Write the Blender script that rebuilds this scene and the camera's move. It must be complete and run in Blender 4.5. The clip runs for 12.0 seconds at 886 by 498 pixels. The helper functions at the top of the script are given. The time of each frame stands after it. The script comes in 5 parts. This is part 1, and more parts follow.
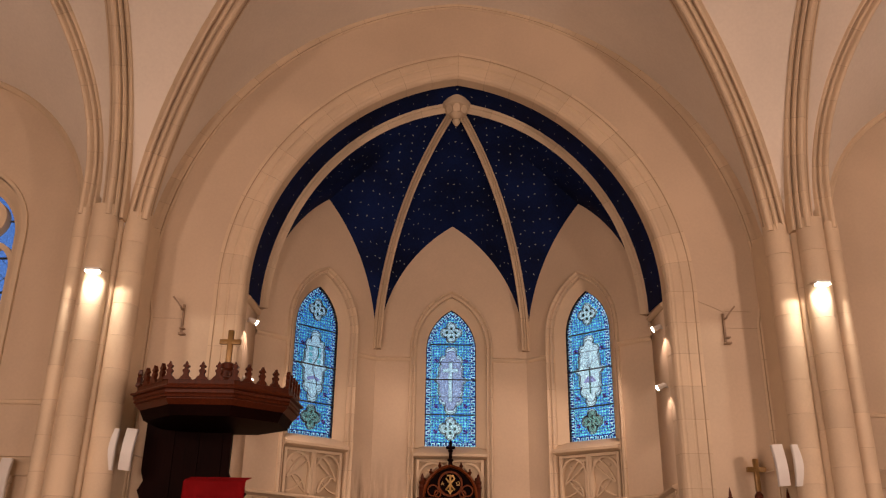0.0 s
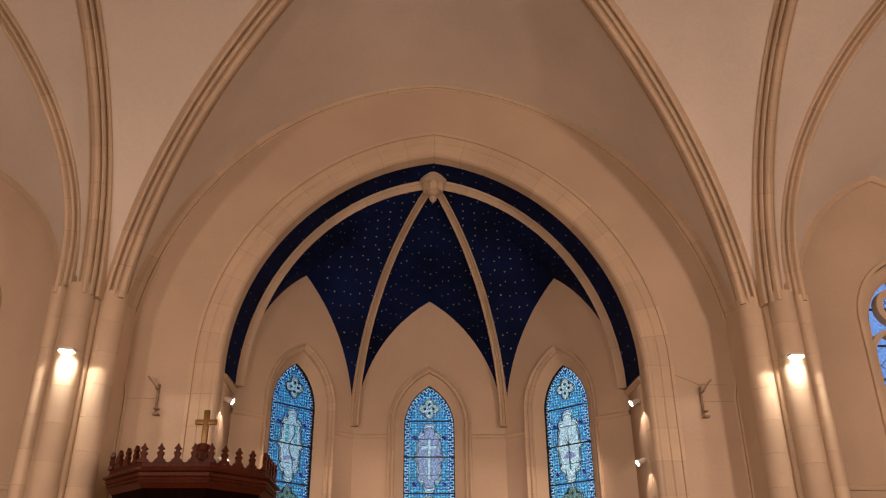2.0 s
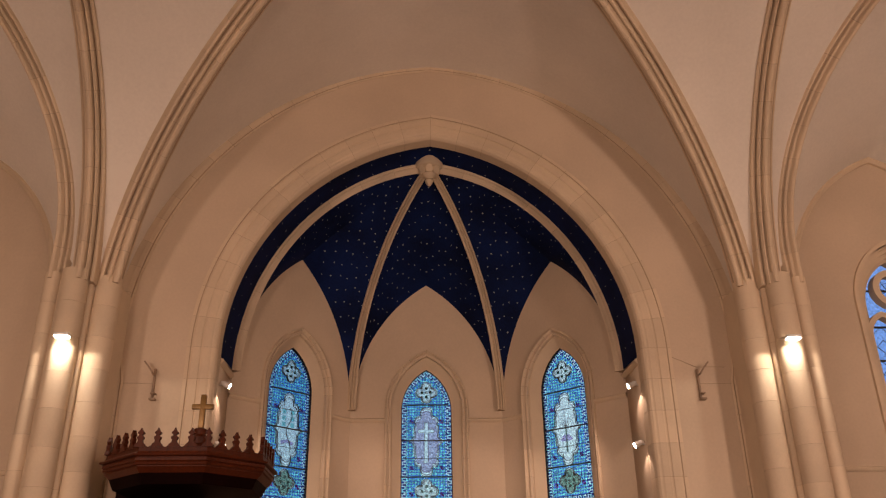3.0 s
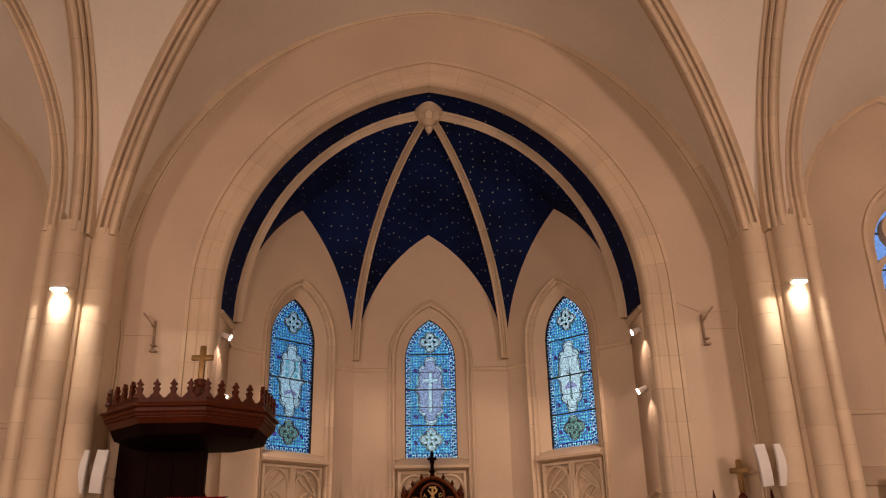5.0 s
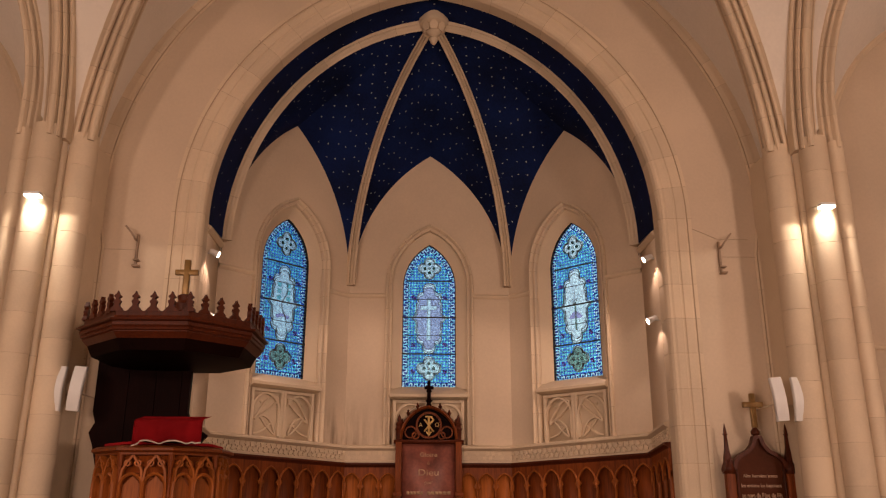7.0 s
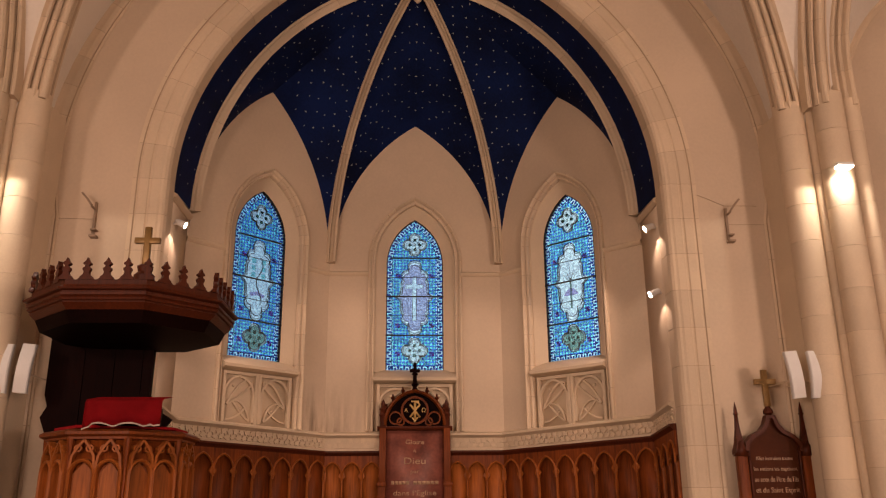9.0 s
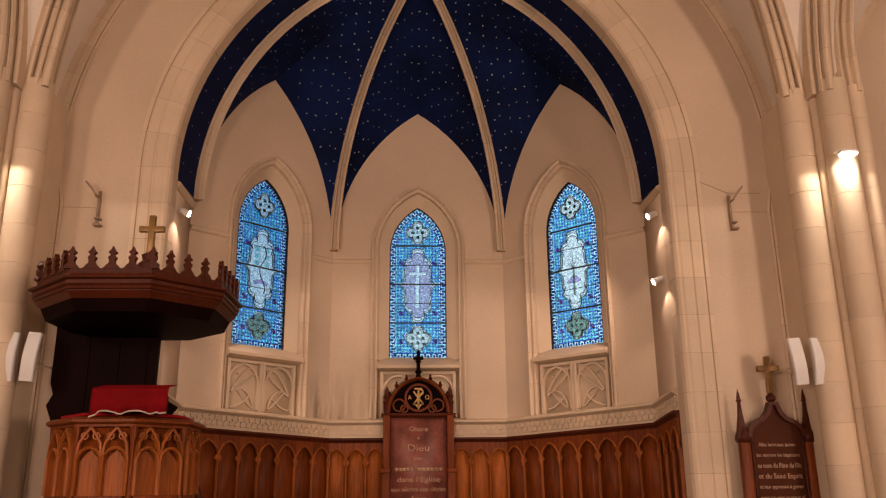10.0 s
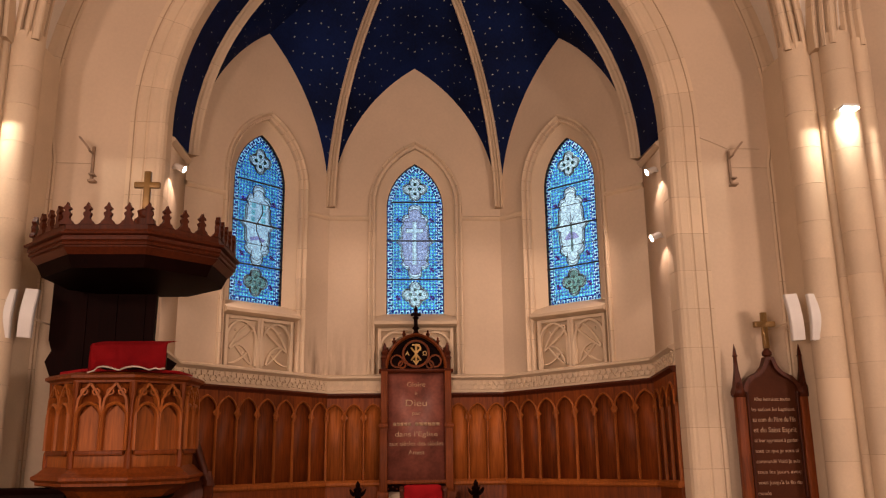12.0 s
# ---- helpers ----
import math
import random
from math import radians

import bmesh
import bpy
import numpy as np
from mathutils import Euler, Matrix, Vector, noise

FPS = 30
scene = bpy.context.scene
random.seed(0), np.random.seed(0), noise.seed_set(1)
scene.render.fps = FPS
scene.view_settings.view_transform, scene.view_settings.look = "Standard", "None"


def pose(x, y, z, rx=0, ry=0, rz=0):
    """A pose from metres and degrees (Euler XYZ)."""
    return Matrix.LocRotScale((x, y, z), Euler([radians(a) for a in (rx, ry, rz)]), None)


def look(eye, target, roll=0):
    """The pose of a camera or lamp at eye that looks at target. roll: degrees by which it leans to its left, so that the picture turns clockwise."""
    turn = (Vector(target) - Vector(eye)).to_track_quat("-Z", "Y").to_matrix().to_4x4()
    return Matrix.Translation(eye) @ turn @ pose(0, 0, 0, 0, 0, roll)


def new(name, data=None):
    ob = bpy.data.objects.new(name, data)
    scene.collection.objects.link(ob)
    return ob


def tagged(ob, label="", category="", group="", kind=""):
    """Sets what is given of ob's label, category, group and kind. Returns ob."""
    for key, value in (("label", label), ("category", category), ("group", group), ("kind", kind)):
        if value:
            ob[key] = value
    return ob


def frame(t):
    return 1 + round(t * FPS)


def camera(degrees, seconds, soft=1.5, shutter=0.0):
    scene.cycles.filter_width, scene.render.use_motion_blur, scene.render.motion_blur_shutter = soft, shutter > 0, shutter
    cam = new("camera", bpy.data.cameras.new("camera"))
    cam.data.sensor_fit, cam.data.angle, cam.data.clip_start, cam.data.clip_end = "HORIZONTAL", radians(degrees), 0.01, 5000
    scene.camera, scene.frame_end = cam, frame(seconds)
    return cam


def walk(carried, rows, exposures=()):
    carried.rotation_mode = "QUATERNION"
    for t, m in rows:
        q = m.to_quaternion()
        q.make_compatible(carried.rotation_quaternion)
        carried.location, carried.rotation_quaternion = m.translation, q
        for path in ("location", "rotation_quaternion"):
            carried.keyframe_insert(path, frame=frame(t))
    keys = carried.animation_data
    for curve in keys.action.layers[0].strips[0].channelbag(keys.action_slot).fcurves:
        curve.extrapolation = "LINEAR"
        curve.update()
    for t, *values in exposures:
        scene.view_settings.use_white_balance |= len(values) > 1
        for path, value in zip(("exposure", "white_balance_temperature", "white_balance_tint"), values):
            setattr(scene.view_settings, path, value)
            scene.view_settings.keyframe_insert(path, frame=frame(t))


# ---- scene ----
cam = camera(56.9, 12.0, 1.2)
PATH = [
    (0, (-0.329, 0.005, 1.66), (-0.307, 1.877, 2.362), 0.8),
    (0.5, (-0.357, -0.063, 1.68), (-0.306, 1.778, 2.461), 0.5),
    (1, (-0.369, -0.081, 1.686), (-0.299, 1.736, 2.518), -0.1),
    (1.5, (-0.37, -0.1, 1.698), (-0.293, 1.704, 2.558), -0.4),
    (2, (-0.387, -0.085, 1.69), (-0.304, 1.717, 2.553), -0.4),
    (2.5, (-0.401, -0.06, 1.681), (-0.313, 1.748, 2.532), -0.5),
    (3, (-0.404, -0.03, 1.682), (-0.309, 1.787, 2.513), -0.8),
    (4.8, (-0.272, 0.117, 1.672), (-0.196, 1.973, 2.412), -1.3),
    (5, (-0.253, 0.152, 1.67), (-0.183, 2.014, 2.397), -1.3),
    (5.5, (-0.206, 0.25, 1.651), (-0.16, 2.136, 2.312), -0.8),
    (6, (-0.243, 0.455, 1.616), (-0.202, 2.362, 2.217), 0.2),
    (6.5, (-0.278, 0.648, 1.617), (-0.22, 2.555, 2.216), 0.4),
    (7, (-0.234, 0.904, 1.596), (-0.167, 2.812, 2.191), 0.1),
    (7.2, (-0.248, 0.99, 1.599), (-0.176, 2.9, 2.19), -0.1),
    (9, (-0.204, 1.784, 1.499), (-0.103, 3.693, 2.089), -0.5),
    (9.5, (-0.21, 1.816, 1.503), (-0.112, 3.731, 2.072), -0.4),
    (10, (-0.237, 1.772, 1.502), (-0.138, 3.689, 2.062), -0.6),
    (10.5, (-0.247, 1.769, 1.501), (-0.147, 3.694, 2.034), -0.5),
    (11, (-0.252, 1.786, 1.496), (-0.147, 3.719, 1.998), -0.4),
    (11.5, (-0.253, 1.807, 1.493), (-0.145, 3.747, 1.967), -0.6),
    (12, (-0.26, 1.815, 1.497), (-0.15, 3.759, 1.957), -0.7),
]
walk(cam, [(t, look(eye, target, roll)) for t, eye, target, roll in PATH], [(0.0, -0.36), (1.5, -0.52), (3.2, -0.58), (6.0, -0.50), (9.0, -0.34), (12.0, -0.16)])

# ---------------------------------------------------------------- world and lights
world = bpy.data.worlds.new("overcast_sky")
scene.world = world
world.use_nodes = True
_wn = world.node_tree
_sky = _wn.nodes.new("ShaderNodeTexSky")
_sky.sky_type = "NISHITA"
_sky.sun_disc = False
_sky.sun_elevation = radians(35)
_sky.sun_rotation = radians(20)
_wn.links.new(_sky.outputs[0], _wn.nodes["Background"].inputs[0])
_wn.nodes["Background"].inputs[1].default_value = 0.15

WARM = (1.0, 0.675, 0.53)


def spot_lamp(name, eye, target, watts, cone, size=0.08, blend=0.5, colour=WARM):
    data = bpy.data.lights.new(name, "SPOT")
    data.energy, data.spot_size, data.spot_blend, data.shadow_soft_size, data.color = watts, radians(cone), blend, size, colour
    ob = new(name, data)
    ob.matrix_world = look(eye, target)
    return ob


def area_lamp(name, eye, target, watts, wide, high, colour=WARM):
    data = bpy.data.lights.new(name, "AREA")
    data.shape, data.size, data.size_y, data.energy, data.color = "RECTANGLE", wide, high, watts, colour
    ob = new(name, data)
    ob.matrix_world = look(eye, target)
    return ob


W_LAMP = 11.52
# the nave's own lighting, hung behind the camera
area_lamp("nave_light", (-4.4, -1.2, 2.5), (-3.6, 5.0, -1.6), 520, 1.4, 0.8)
area_lamp("nave_light", (3.2, -1.2, 2.5), (2.2, 5.0, -1.0), 250, 1.4, 0.8)
area_lamp("nave_uplight", (0.0, -1.5, 5.0), (0.0, 3.0, 12.0), 26, 4.0, 0.6)
for s in (-1, 1):
    area_lamp("aisle_light", (s * 7.4, 0.0, 4.2), (s * 4.6, 9.5, 3.6), 500 if s > 0 else 260, 0.8, 0.6)
    # projectors on the piers, over the shafts
    spot_lamp("pier_lamp", (s * 4.62, 9.83, 4.93), (s * 4.58, 10.00, 0.0), 14, 116, 0.04, 0.08, (1.0, 0.88, 0.78))
    spot_lamp("pier_lamp_spill", (s * 4.58, 9.81, 4.92), (s * 4.40, 9.95, 0.0), 28, 168, 0.03, 0.15, (1.0, 0.80, 0.64))
    # projectors high on the inner side of the chancel arch
    spot_lamp("chancel_lamp", (s * 2.80, W_LAMP, 4.74), (s * -0.9, 13.6, 1.3), 128, 86, 0.05, 0.6)
    spot_lamp("chancel_wash", (s * 2.85, 11.34, 4.72), (s * 2.90, 11.36, 3.9), 16, 104, 0.02, 0.3)
    spot_lamp("chancel_low_lamp", (s * 2.85, 11.34, 3.87), (s * 2.90, 11.36, 3.05), 14, 104, 0.02, 0.3)


# ---------------------------------------------------------------- materials
def material(name, base, rough=0.7, vary=0.12, scale=3.0, fine=40.0, bump=0.15, metal=0.0, spec=0.5, random_shift=0.0, tint=None):
    """A surface with patches at one scale, grain at another, and a fine relief."""
    m = bpy.data.materials.new(name)
    m.use_nodes = True
    nt = m.node_tree
    b = nt.nodes["Principled BSDF"]
    b.inputs["Roughness"].default_value = rough
    b.inputs["Metallic"].default_value = metal
    b.inputs["Specular IOR Level"].default_value = spec
    co = nt.nodes.new("ShaderNodeTexCoord")
    big, small = nt.nodes.new("ShaderNodeTexNoise"), nt.nodes.new("ShaderNodeTexNoise")
    big.inputs["Scale"].default_value, small.inputs["Scale"].default_value = scale, fine
    big.inputs["Detail"].default_value = small.inputs["Detail"].default_value = 5
    for n in (big, small):
        nt.links.new(co.outputs["Object"], n.inputs["Vector"])
    mix = nt.nodes.new("ShaderNodeMix")
    mix.data_type = "RGBA"
    low = tuple(c * (1 - vary) for c in (tint or base))
    high = tuple(min(1, c * (1 + vary * 0.6)) for c in base)
    mix.inputs["A"].default_value, mix.inputs["B"].default_value = (*low, 1), (*high, 1)
    add = nt.nodes.new("ShaderNodeMath")
    add.operation = "MULTIPLY_ADD"
    add.inputs[1].default_value, add.inputs[2].default_value = 0.35, -0.17
    nt.links.new(small.outputs["Fac"], add.inputs[0])
    total = nt.nodes.new("ShaderNodeMath")
    total.operation = "ADD"
    nt.links.new(big.outputs["Fac"], total.inputs[0])
    nt.links.new(add.outputs[0], total.inputs[1])
    last = total
    if random_shift:
        info = nt.nodes.new("ShaderNodeObjectInfo")
        sh = nt.nodes.new("ShaderNodeMath")
        sh.operation = "MULTIPLY_ADD"
        sh.inputs[1].default_value, sh.inputs[2].default_value = random_shift, -random_shift / 2
        nt.links.new(info.outputs["Random"], sh.inputs[0])
        last = nt.nodes.new("ShaderNodeMath")
        last.operation = "ADD"
        nt.links.new(total.outputs[0], last.inputs[0])
        nt.links.new(sh.outputs[0], last.inputs[1])
    ramp = nt.nodes.new("ShaderNodeMapRange")
    ramp.inputs["From Min"].default_value, ramp.inputs["From Max"].default_value = 0.3, 0.7
    nt.links.new(last.outputs[0], ramp.inputs["Value"])
    nt.links.new(ramp.outputs[0], mix.inputs["Factor"])
    nt.links.new(mix.outputs["Result"], b.inputs["Base Color"])
    if bump:
        bp = nt.nodes.new("ShaderNodeBump")
        bp.inputs["Strength"].default_value, bp.inputs["Distance"].default_value = bump, 0.01
        nt.links.new(small.outputs["Fac"], bp.inputs["Height"])
        nt.links.new(bp.outputs[0], b.inputs["Normal"])
    return m


def wood(name, dark, light, rough=0.48, stretch=(14.0, 14.0, 1.1), random_shift=0.5):
    """Stained wood with the grain running up."""
    m = bpy.data.materials.new(name)
    m.use_nodes = True
    nt = m.node_tree
    b = nt.nodes["Principled BSDF"]
    b.inputs["Roughness"].default_value = rough
    b.inputs["Specular IOR Level"].default_value = 0.3
    co, mp = nt.nodes.new("ShaderNodeTexCoord"), nt.nodes.new("ShaderNodeMapping")
    mp.inputs["Scale"].default_value = stretch
    nt.links.new(co.outputs["Object"], mp.inputs["Vector"])
    grain, patch = nt.nodes.new("ShaderNodeTexNoise"), nt.nodes.new("ShaderNodeTexNoise")
    grain.inputs["Scale"].default_value, grain.inputs["Detail"].default_value, grain.inputs["Distortion"].default_value = 3.0, 7, 0.6
    patch.inputs["Scale"].default_value = 2.2
    nt.links.new(mp.outputs[0], grain.inputs["Vector"])
    nt.links.new(co.outputs["Object"], patch.inputs["Vector"])
    info = nt.nodes.new("ShaderNodeObjectInfo")
    a1, a2 = nt.nodes.new("ShaderNodeMath"), nt.nodes.new("ShaderNodeMath")
    a1.operation, a2.operation = "MULTIPLY_ADD", "MULTIPLY_ADD"
    a1.inputs[1].default_value = 0.5
    a2.inputs[1].default_value = random_shift * 0.4
    nt.links.new(patch.outputs["Fac"], a1.inputs[0])
    nt.links.new(grain.outputs["Fac"], a1.inputs[2])
    nt.links.new(info.outputs["Random"], a2.inputs[0])
    nt.links.new(a1.outputs[0], a2.inputs[2])
    ramp = nt.nodes.new("ShaderNodeMapRange")
    ramp.inputs["From Min"].default_value, ramp.inputs["From Max"].default_value = 0.48, 1.24
    nt.links.new(a2.outputs[0], ramp.inputs["Value"])
    mix = nt.nodes.new("ShaderNodeMix")
    mix.data_type = "RGBA"
    mix.inputs["A"].default_value, mix.inputs["B"].default_value = (*dark, 1), (*light, 1)
    nt.links.new(ramp.outputs[0], mix.inputs["Factor"])
    nt.links.new(mix.outputs["Result"], b.inputs["Base Color"])
    bp = nt.nodes.new("ShaderNodeBump")
    bp.inputs["Strength"].default_value, bp.inputs["Distance"].default_value = 0.12, 0.006
    nt.links.new(grain.outputs["Fac"], bp.inputs["Height"])
    nt.links.new(bp.outputs[0], b.inputs["Normal"])
    return m


def stained(name, tint, clear=0.85, fine=30.0):
    """Coloured window glass: it lets tinted daylight through, scatters some of it, and shines a little."""
    m = bpy.data.materials.new(name)
    m.use_nodes = True
    nt = m.node_tree
    nt.nodes.remove(nt.nodes["Principled BSDF"])
    out = nt.nodes["Material Output"]
    co, noise_t = nt.nodes.new("ShaderNodeTexCoord"), nt.nodes.new("ShaderNodeTexNoise")
    noise_t.inputs["Scale"].default_value = fine
    nt.links.new(co.outputs["Object"], noise_t.inputs["Vector"])
    info = nt.nodes.new("ShaderNodeNewGeometry")
    add = nt.nodes.new("ShaderNodeMath")
    add.operation = "MULTIPLY_ADD"
    add.inputs[1].default_value = 0.6
    nt.links.new(info.outputs["Random Per Island"], add.inputs[0])
    nt.links.new(noise_t.outputs["Fac"], add.inputs[2])
    mix = nt.nodes.new("ShaderNodeMix")
    mix.data_type = "RGBA"
    mix.inputs["A"].default_value = (*[c * 0.55 for c in tint], 1)
    mix.inputs["B"].default_value = (*[min(1, c * 1.25) for c in tint], 1)
    nt.links.new(add.outputs[0], mix.inputs["Factor"])
    tr, tl, gl = nt.nodes.new("ShaderNodeBsdfTransparent"), nt.nodes.new("ShaderNodeBsdfTranslucent"), nt.nodes.new("ShaderNodeBsdfGlossy")
    gl.inputs["Roughness"].default_value = 0.35
    for n in (tr, tl):
        nt.links.new(mix.outputs["Result"], n.inputs["Color"])
    m1, m2 = nt.nodes.new("ShaderNodeMixShader"), nt.nodes.new("ShaderNodeMixShader")
    m1.inputs[0].default_value, m2.inputs[0].default_value = clear, 0.012
    nt.links.new(tl.outputs[0], m1.inputs[1])
    nt.links.new(tr.outputs[0], m1.inputs[2])
    nt.links.new(m1.outputs[0], m2.inputs[1])
    nt.links.new(gl.outputs[0], m2.inputs[2])
    nt.links.new(m2.outputs[0], out.inputs[0])
    return m


def glowing(name, colour, power):
    m = bpy.data.materials.new(name)
    m.use_nodes = True
    b = m.node_tree.nodes["Principled BSDF"]
    b.inputs["Emission Color"].default_value = (*colour, 1)
    b.inputs["Emission Strength"].default_value = power
    return m


PLASTER = material("cream_plaster", (0.61, 0.49, 0.36), 0.85, 0.10, 0.8, 25, 0.10)
VAULT = material("vault_plaster", (0.73, 0.675, 0.595), 0.9, 0.10, 0.6, 22, 0.08)
STONE = material("cream_stone", (0.65, 0.525, 0.375), 0.75, 0.10, 1.6, 45, 0.12, random_shift=0.35)
MORTAR = material("joint_mortar", (0.46, 0.35, 0.24), 0.9, 0.1, 5, 60, 0.1)
BLUE = material("blue_vault_paint", (0.0032, 0.0115, 0.066), 0.8, 0.35, 1.2, 30, 0.08, spec=0.12, tint=(0.0028, 0.008, 0.040))
GILT = material("gilt", (0.60, 0.38, 0.13), 0.4, 0.2, 8, 60, 0.1, metal=0.25)
STAR = material("star_gilt", (0.44, 0.47, 0.44), 0.5, 0.3, 3, 60, 0.0)
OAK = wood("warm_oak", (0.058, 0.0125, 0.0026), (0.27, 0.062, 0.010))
# brighter copy of the same oak, with the light on it put into the colour
OAK_LIT = wood("lit_oak", (0.13, 0.036, 0.008), (0.45, 0.130, 0.025))
MAHOGANY = wood("dark_mahogany", (0.028, 0.0056, 0.002), (0.110, 0.023, 0.0072), 0.46)
EBONY = wood("near_black_wood", (0.003, 0.0006, 0.0005), (0.010, 0.002, 0.0014), 0.6)
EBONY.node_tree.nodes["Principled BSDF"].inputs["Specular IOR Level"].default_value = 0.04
for _m in (OAK, OAK_LIT, MAHOGANY):
    _m.node_tree.nodes["Principled BSDF"].inputs["Specular IOR Level"].default_value = 0.18
AGED_GILT = material("aged_gilt_wood", (0.26, 0.15, 0.045), 0.4, 0.3, 6, 50, 0.1, metal=0.3)
MARBLE = material("red_marble", (0.27, 0.085, 0.058), 0.45, 0.3, 3.0, 26, 0.03, tint=(0.17, 0.05, 0.036))
RED = material("red_velvet", (0.33, 0.008, 0.012), 0.9, 0.2, 5, 90, 0.25, spec=0.15)
WHITE = material("white_enamel", (0.70, 0.69, 0.67), 0.45, 0.05, 4, 60, 0.03)
IRON = material("dark_iron", (0.03, 0.026, 0.024), 0.5, 0.2, 6, 60, 0.1, metal=0.6)
LEAD = material("window_lead", (0.02, 0.02, 0.024), 0.6, 0.2, 8, 60, 0.1)
LETTER = material("faded_gilt_letters", (0.42, 0.27, 0.16), 0.5, 0.4, 14, 60, 0.0)
BROWNBOARD = material("brown_board", (0.070, 0.019, 0.007), 0.6, 0.25, 3, 40, 0.05, spec=0.1)
FLOORING = material("floor_stone", (0.30, 0.24, 0.18), 0.5, 0.2, 1.2, 30, 0.1)
LAMP_GLASS = glowing("lamp_glass", (1.0, 0.86, 0.66), 30.0)


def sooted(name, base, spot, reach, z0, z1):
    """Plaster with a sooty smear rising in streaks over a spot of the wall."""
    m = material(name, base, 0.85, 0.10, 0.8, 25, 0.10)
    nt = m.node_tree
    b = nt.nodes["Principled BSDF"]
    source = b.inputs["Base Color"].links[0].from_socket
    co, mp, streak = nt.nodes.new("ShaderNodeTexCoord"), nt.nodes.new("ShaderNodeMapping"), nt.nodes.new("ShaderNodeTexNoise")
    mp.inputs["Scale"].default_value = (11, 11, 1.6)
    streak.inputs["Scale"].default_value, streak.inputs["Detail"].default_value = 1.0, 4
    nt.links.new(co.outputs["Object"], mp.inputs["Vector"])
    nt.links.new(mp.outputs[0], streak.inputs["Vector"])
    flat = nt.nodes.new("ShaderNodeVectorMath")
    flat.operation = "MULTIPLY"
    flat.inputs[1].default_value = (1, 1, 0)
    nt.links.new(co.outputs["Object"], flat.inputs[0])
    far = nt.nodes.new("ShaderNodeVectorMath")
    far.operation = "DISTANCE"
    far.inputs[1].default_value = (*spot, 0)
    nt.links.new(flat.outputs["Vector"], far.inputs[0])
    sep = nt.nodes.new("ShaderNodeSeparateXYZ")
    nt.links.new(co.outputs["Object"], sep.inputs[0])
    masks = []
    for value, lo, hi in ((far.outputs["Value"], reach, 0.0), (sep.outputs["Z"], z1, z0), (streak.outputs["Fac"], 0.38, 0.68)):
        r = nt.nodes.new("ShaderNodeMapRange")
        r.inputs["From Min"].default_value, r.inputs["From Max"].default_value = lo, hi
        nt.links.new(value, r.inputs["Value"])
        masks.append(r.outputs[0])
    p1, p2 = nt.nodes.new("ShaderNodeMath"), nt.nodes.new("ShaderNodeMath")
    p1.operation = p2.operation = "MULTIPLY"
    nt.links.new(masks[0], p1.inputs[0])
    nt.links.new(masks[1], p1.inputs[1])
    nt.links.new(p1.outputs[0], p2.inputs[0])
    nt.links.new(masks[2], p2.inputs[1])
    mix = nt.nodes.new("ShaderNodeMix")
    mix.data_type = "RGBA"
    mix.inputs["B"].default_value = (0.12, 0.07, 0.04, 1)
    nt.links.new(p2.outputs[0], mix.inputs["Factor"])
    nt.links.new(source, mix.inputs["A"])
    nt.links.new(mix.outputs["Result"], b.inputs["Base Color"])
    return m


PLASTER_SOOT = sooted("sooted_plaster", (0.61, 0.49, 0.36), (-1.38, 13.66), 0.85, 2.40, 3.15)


# ---------------------------------------------------------------- building helpers
def part(name, bm, mat, parent=None, label="", smooth=False, flat=False):
    bmesh.ops.recalc_face_normals(bm, faces=bm.faces[:])
    bm.normal_update()
    if not smooth:
        for e in bm.edges:
            e.smooth = len(e.link_faces) == 2 and e.calc_face_angle(4) < 0.66
    me = bpy.data.meshes.new(name)
    bm.to_mesh(me)
    bm.free()
    if mat:
        me.materials.append(mat)
    for p in me.polygons:
        p.use_smooth = not flat
    ob = new(name, me)
    if parent is not None:
        ob.parent = parent
    if label:
        tagged(ob, label)
    return ob


def thing(name, label, category, m=None, group="", kind=""):
    ob = new(name)
    ob.empty_display_size = 0.1
    if m is not None:
        ob.matrix_world = m
    return tagged(ob, label, category, group, kind)


def face_frame(a, b):
    """Local axes of a wall seen from inside: x along it from a to b, y into the wall, z up; origin midway, at floor level."""
    a, b = Vector((*a, 0)), Vector((*b, 0))
    u = (b - a).normalized()
    d = Vector((-u.y, u.x, 0))
    mid = (a + b) / 2
    return Matrix(((u.x, d.x, 0, mid.x), (u.y, d.y, 0, mid.y), (0, 0, 1, 0), (0, 0, 0, 1)))


def slab(bm, outline, y0, y1):
    """A flat plate: outline in x and z, from depth y0 to y1."""
    n = len(outline)
    f = [bm.verts.new((x, y0, z)) for x, z in outline]
    g = [bm.verts.new((x, y1, z)) for x, z in outline]
    faces = [bm.faces.new(f), bm.faces.new(g[::-1])]
    for i in range(n):
        j = (i + 1) % n
        bm.faces.new((f[j], f[i], g[i], g[j]))
    for k in faces:
        k.normal_update()
    bmesh.ops.triangulate(bm, faces=faces, ngon_method="EAR_CLIP")


def box(bm, x0, x1, y0, y1, z0, z1, bevel=0.0):
    vs = bmesh.ops.create_cube(bm, size=1.0)["verts"]
    for v in vs:
        v.co = Vector((x0 + (v.co.x + 0.5) * (x1 - x0), y0 + (v.co.y + 0.5) * (y1 - y0), z0 + (v.co.z + 0.5) * (z1 - z0)))
    if bevel:
        es = list({e for v in vs for e in v.link_edges})
        bmesh.ops.bevel(bm, geom=es, offset=bevel, segments=2, affect="EDGES", profile=0.5)


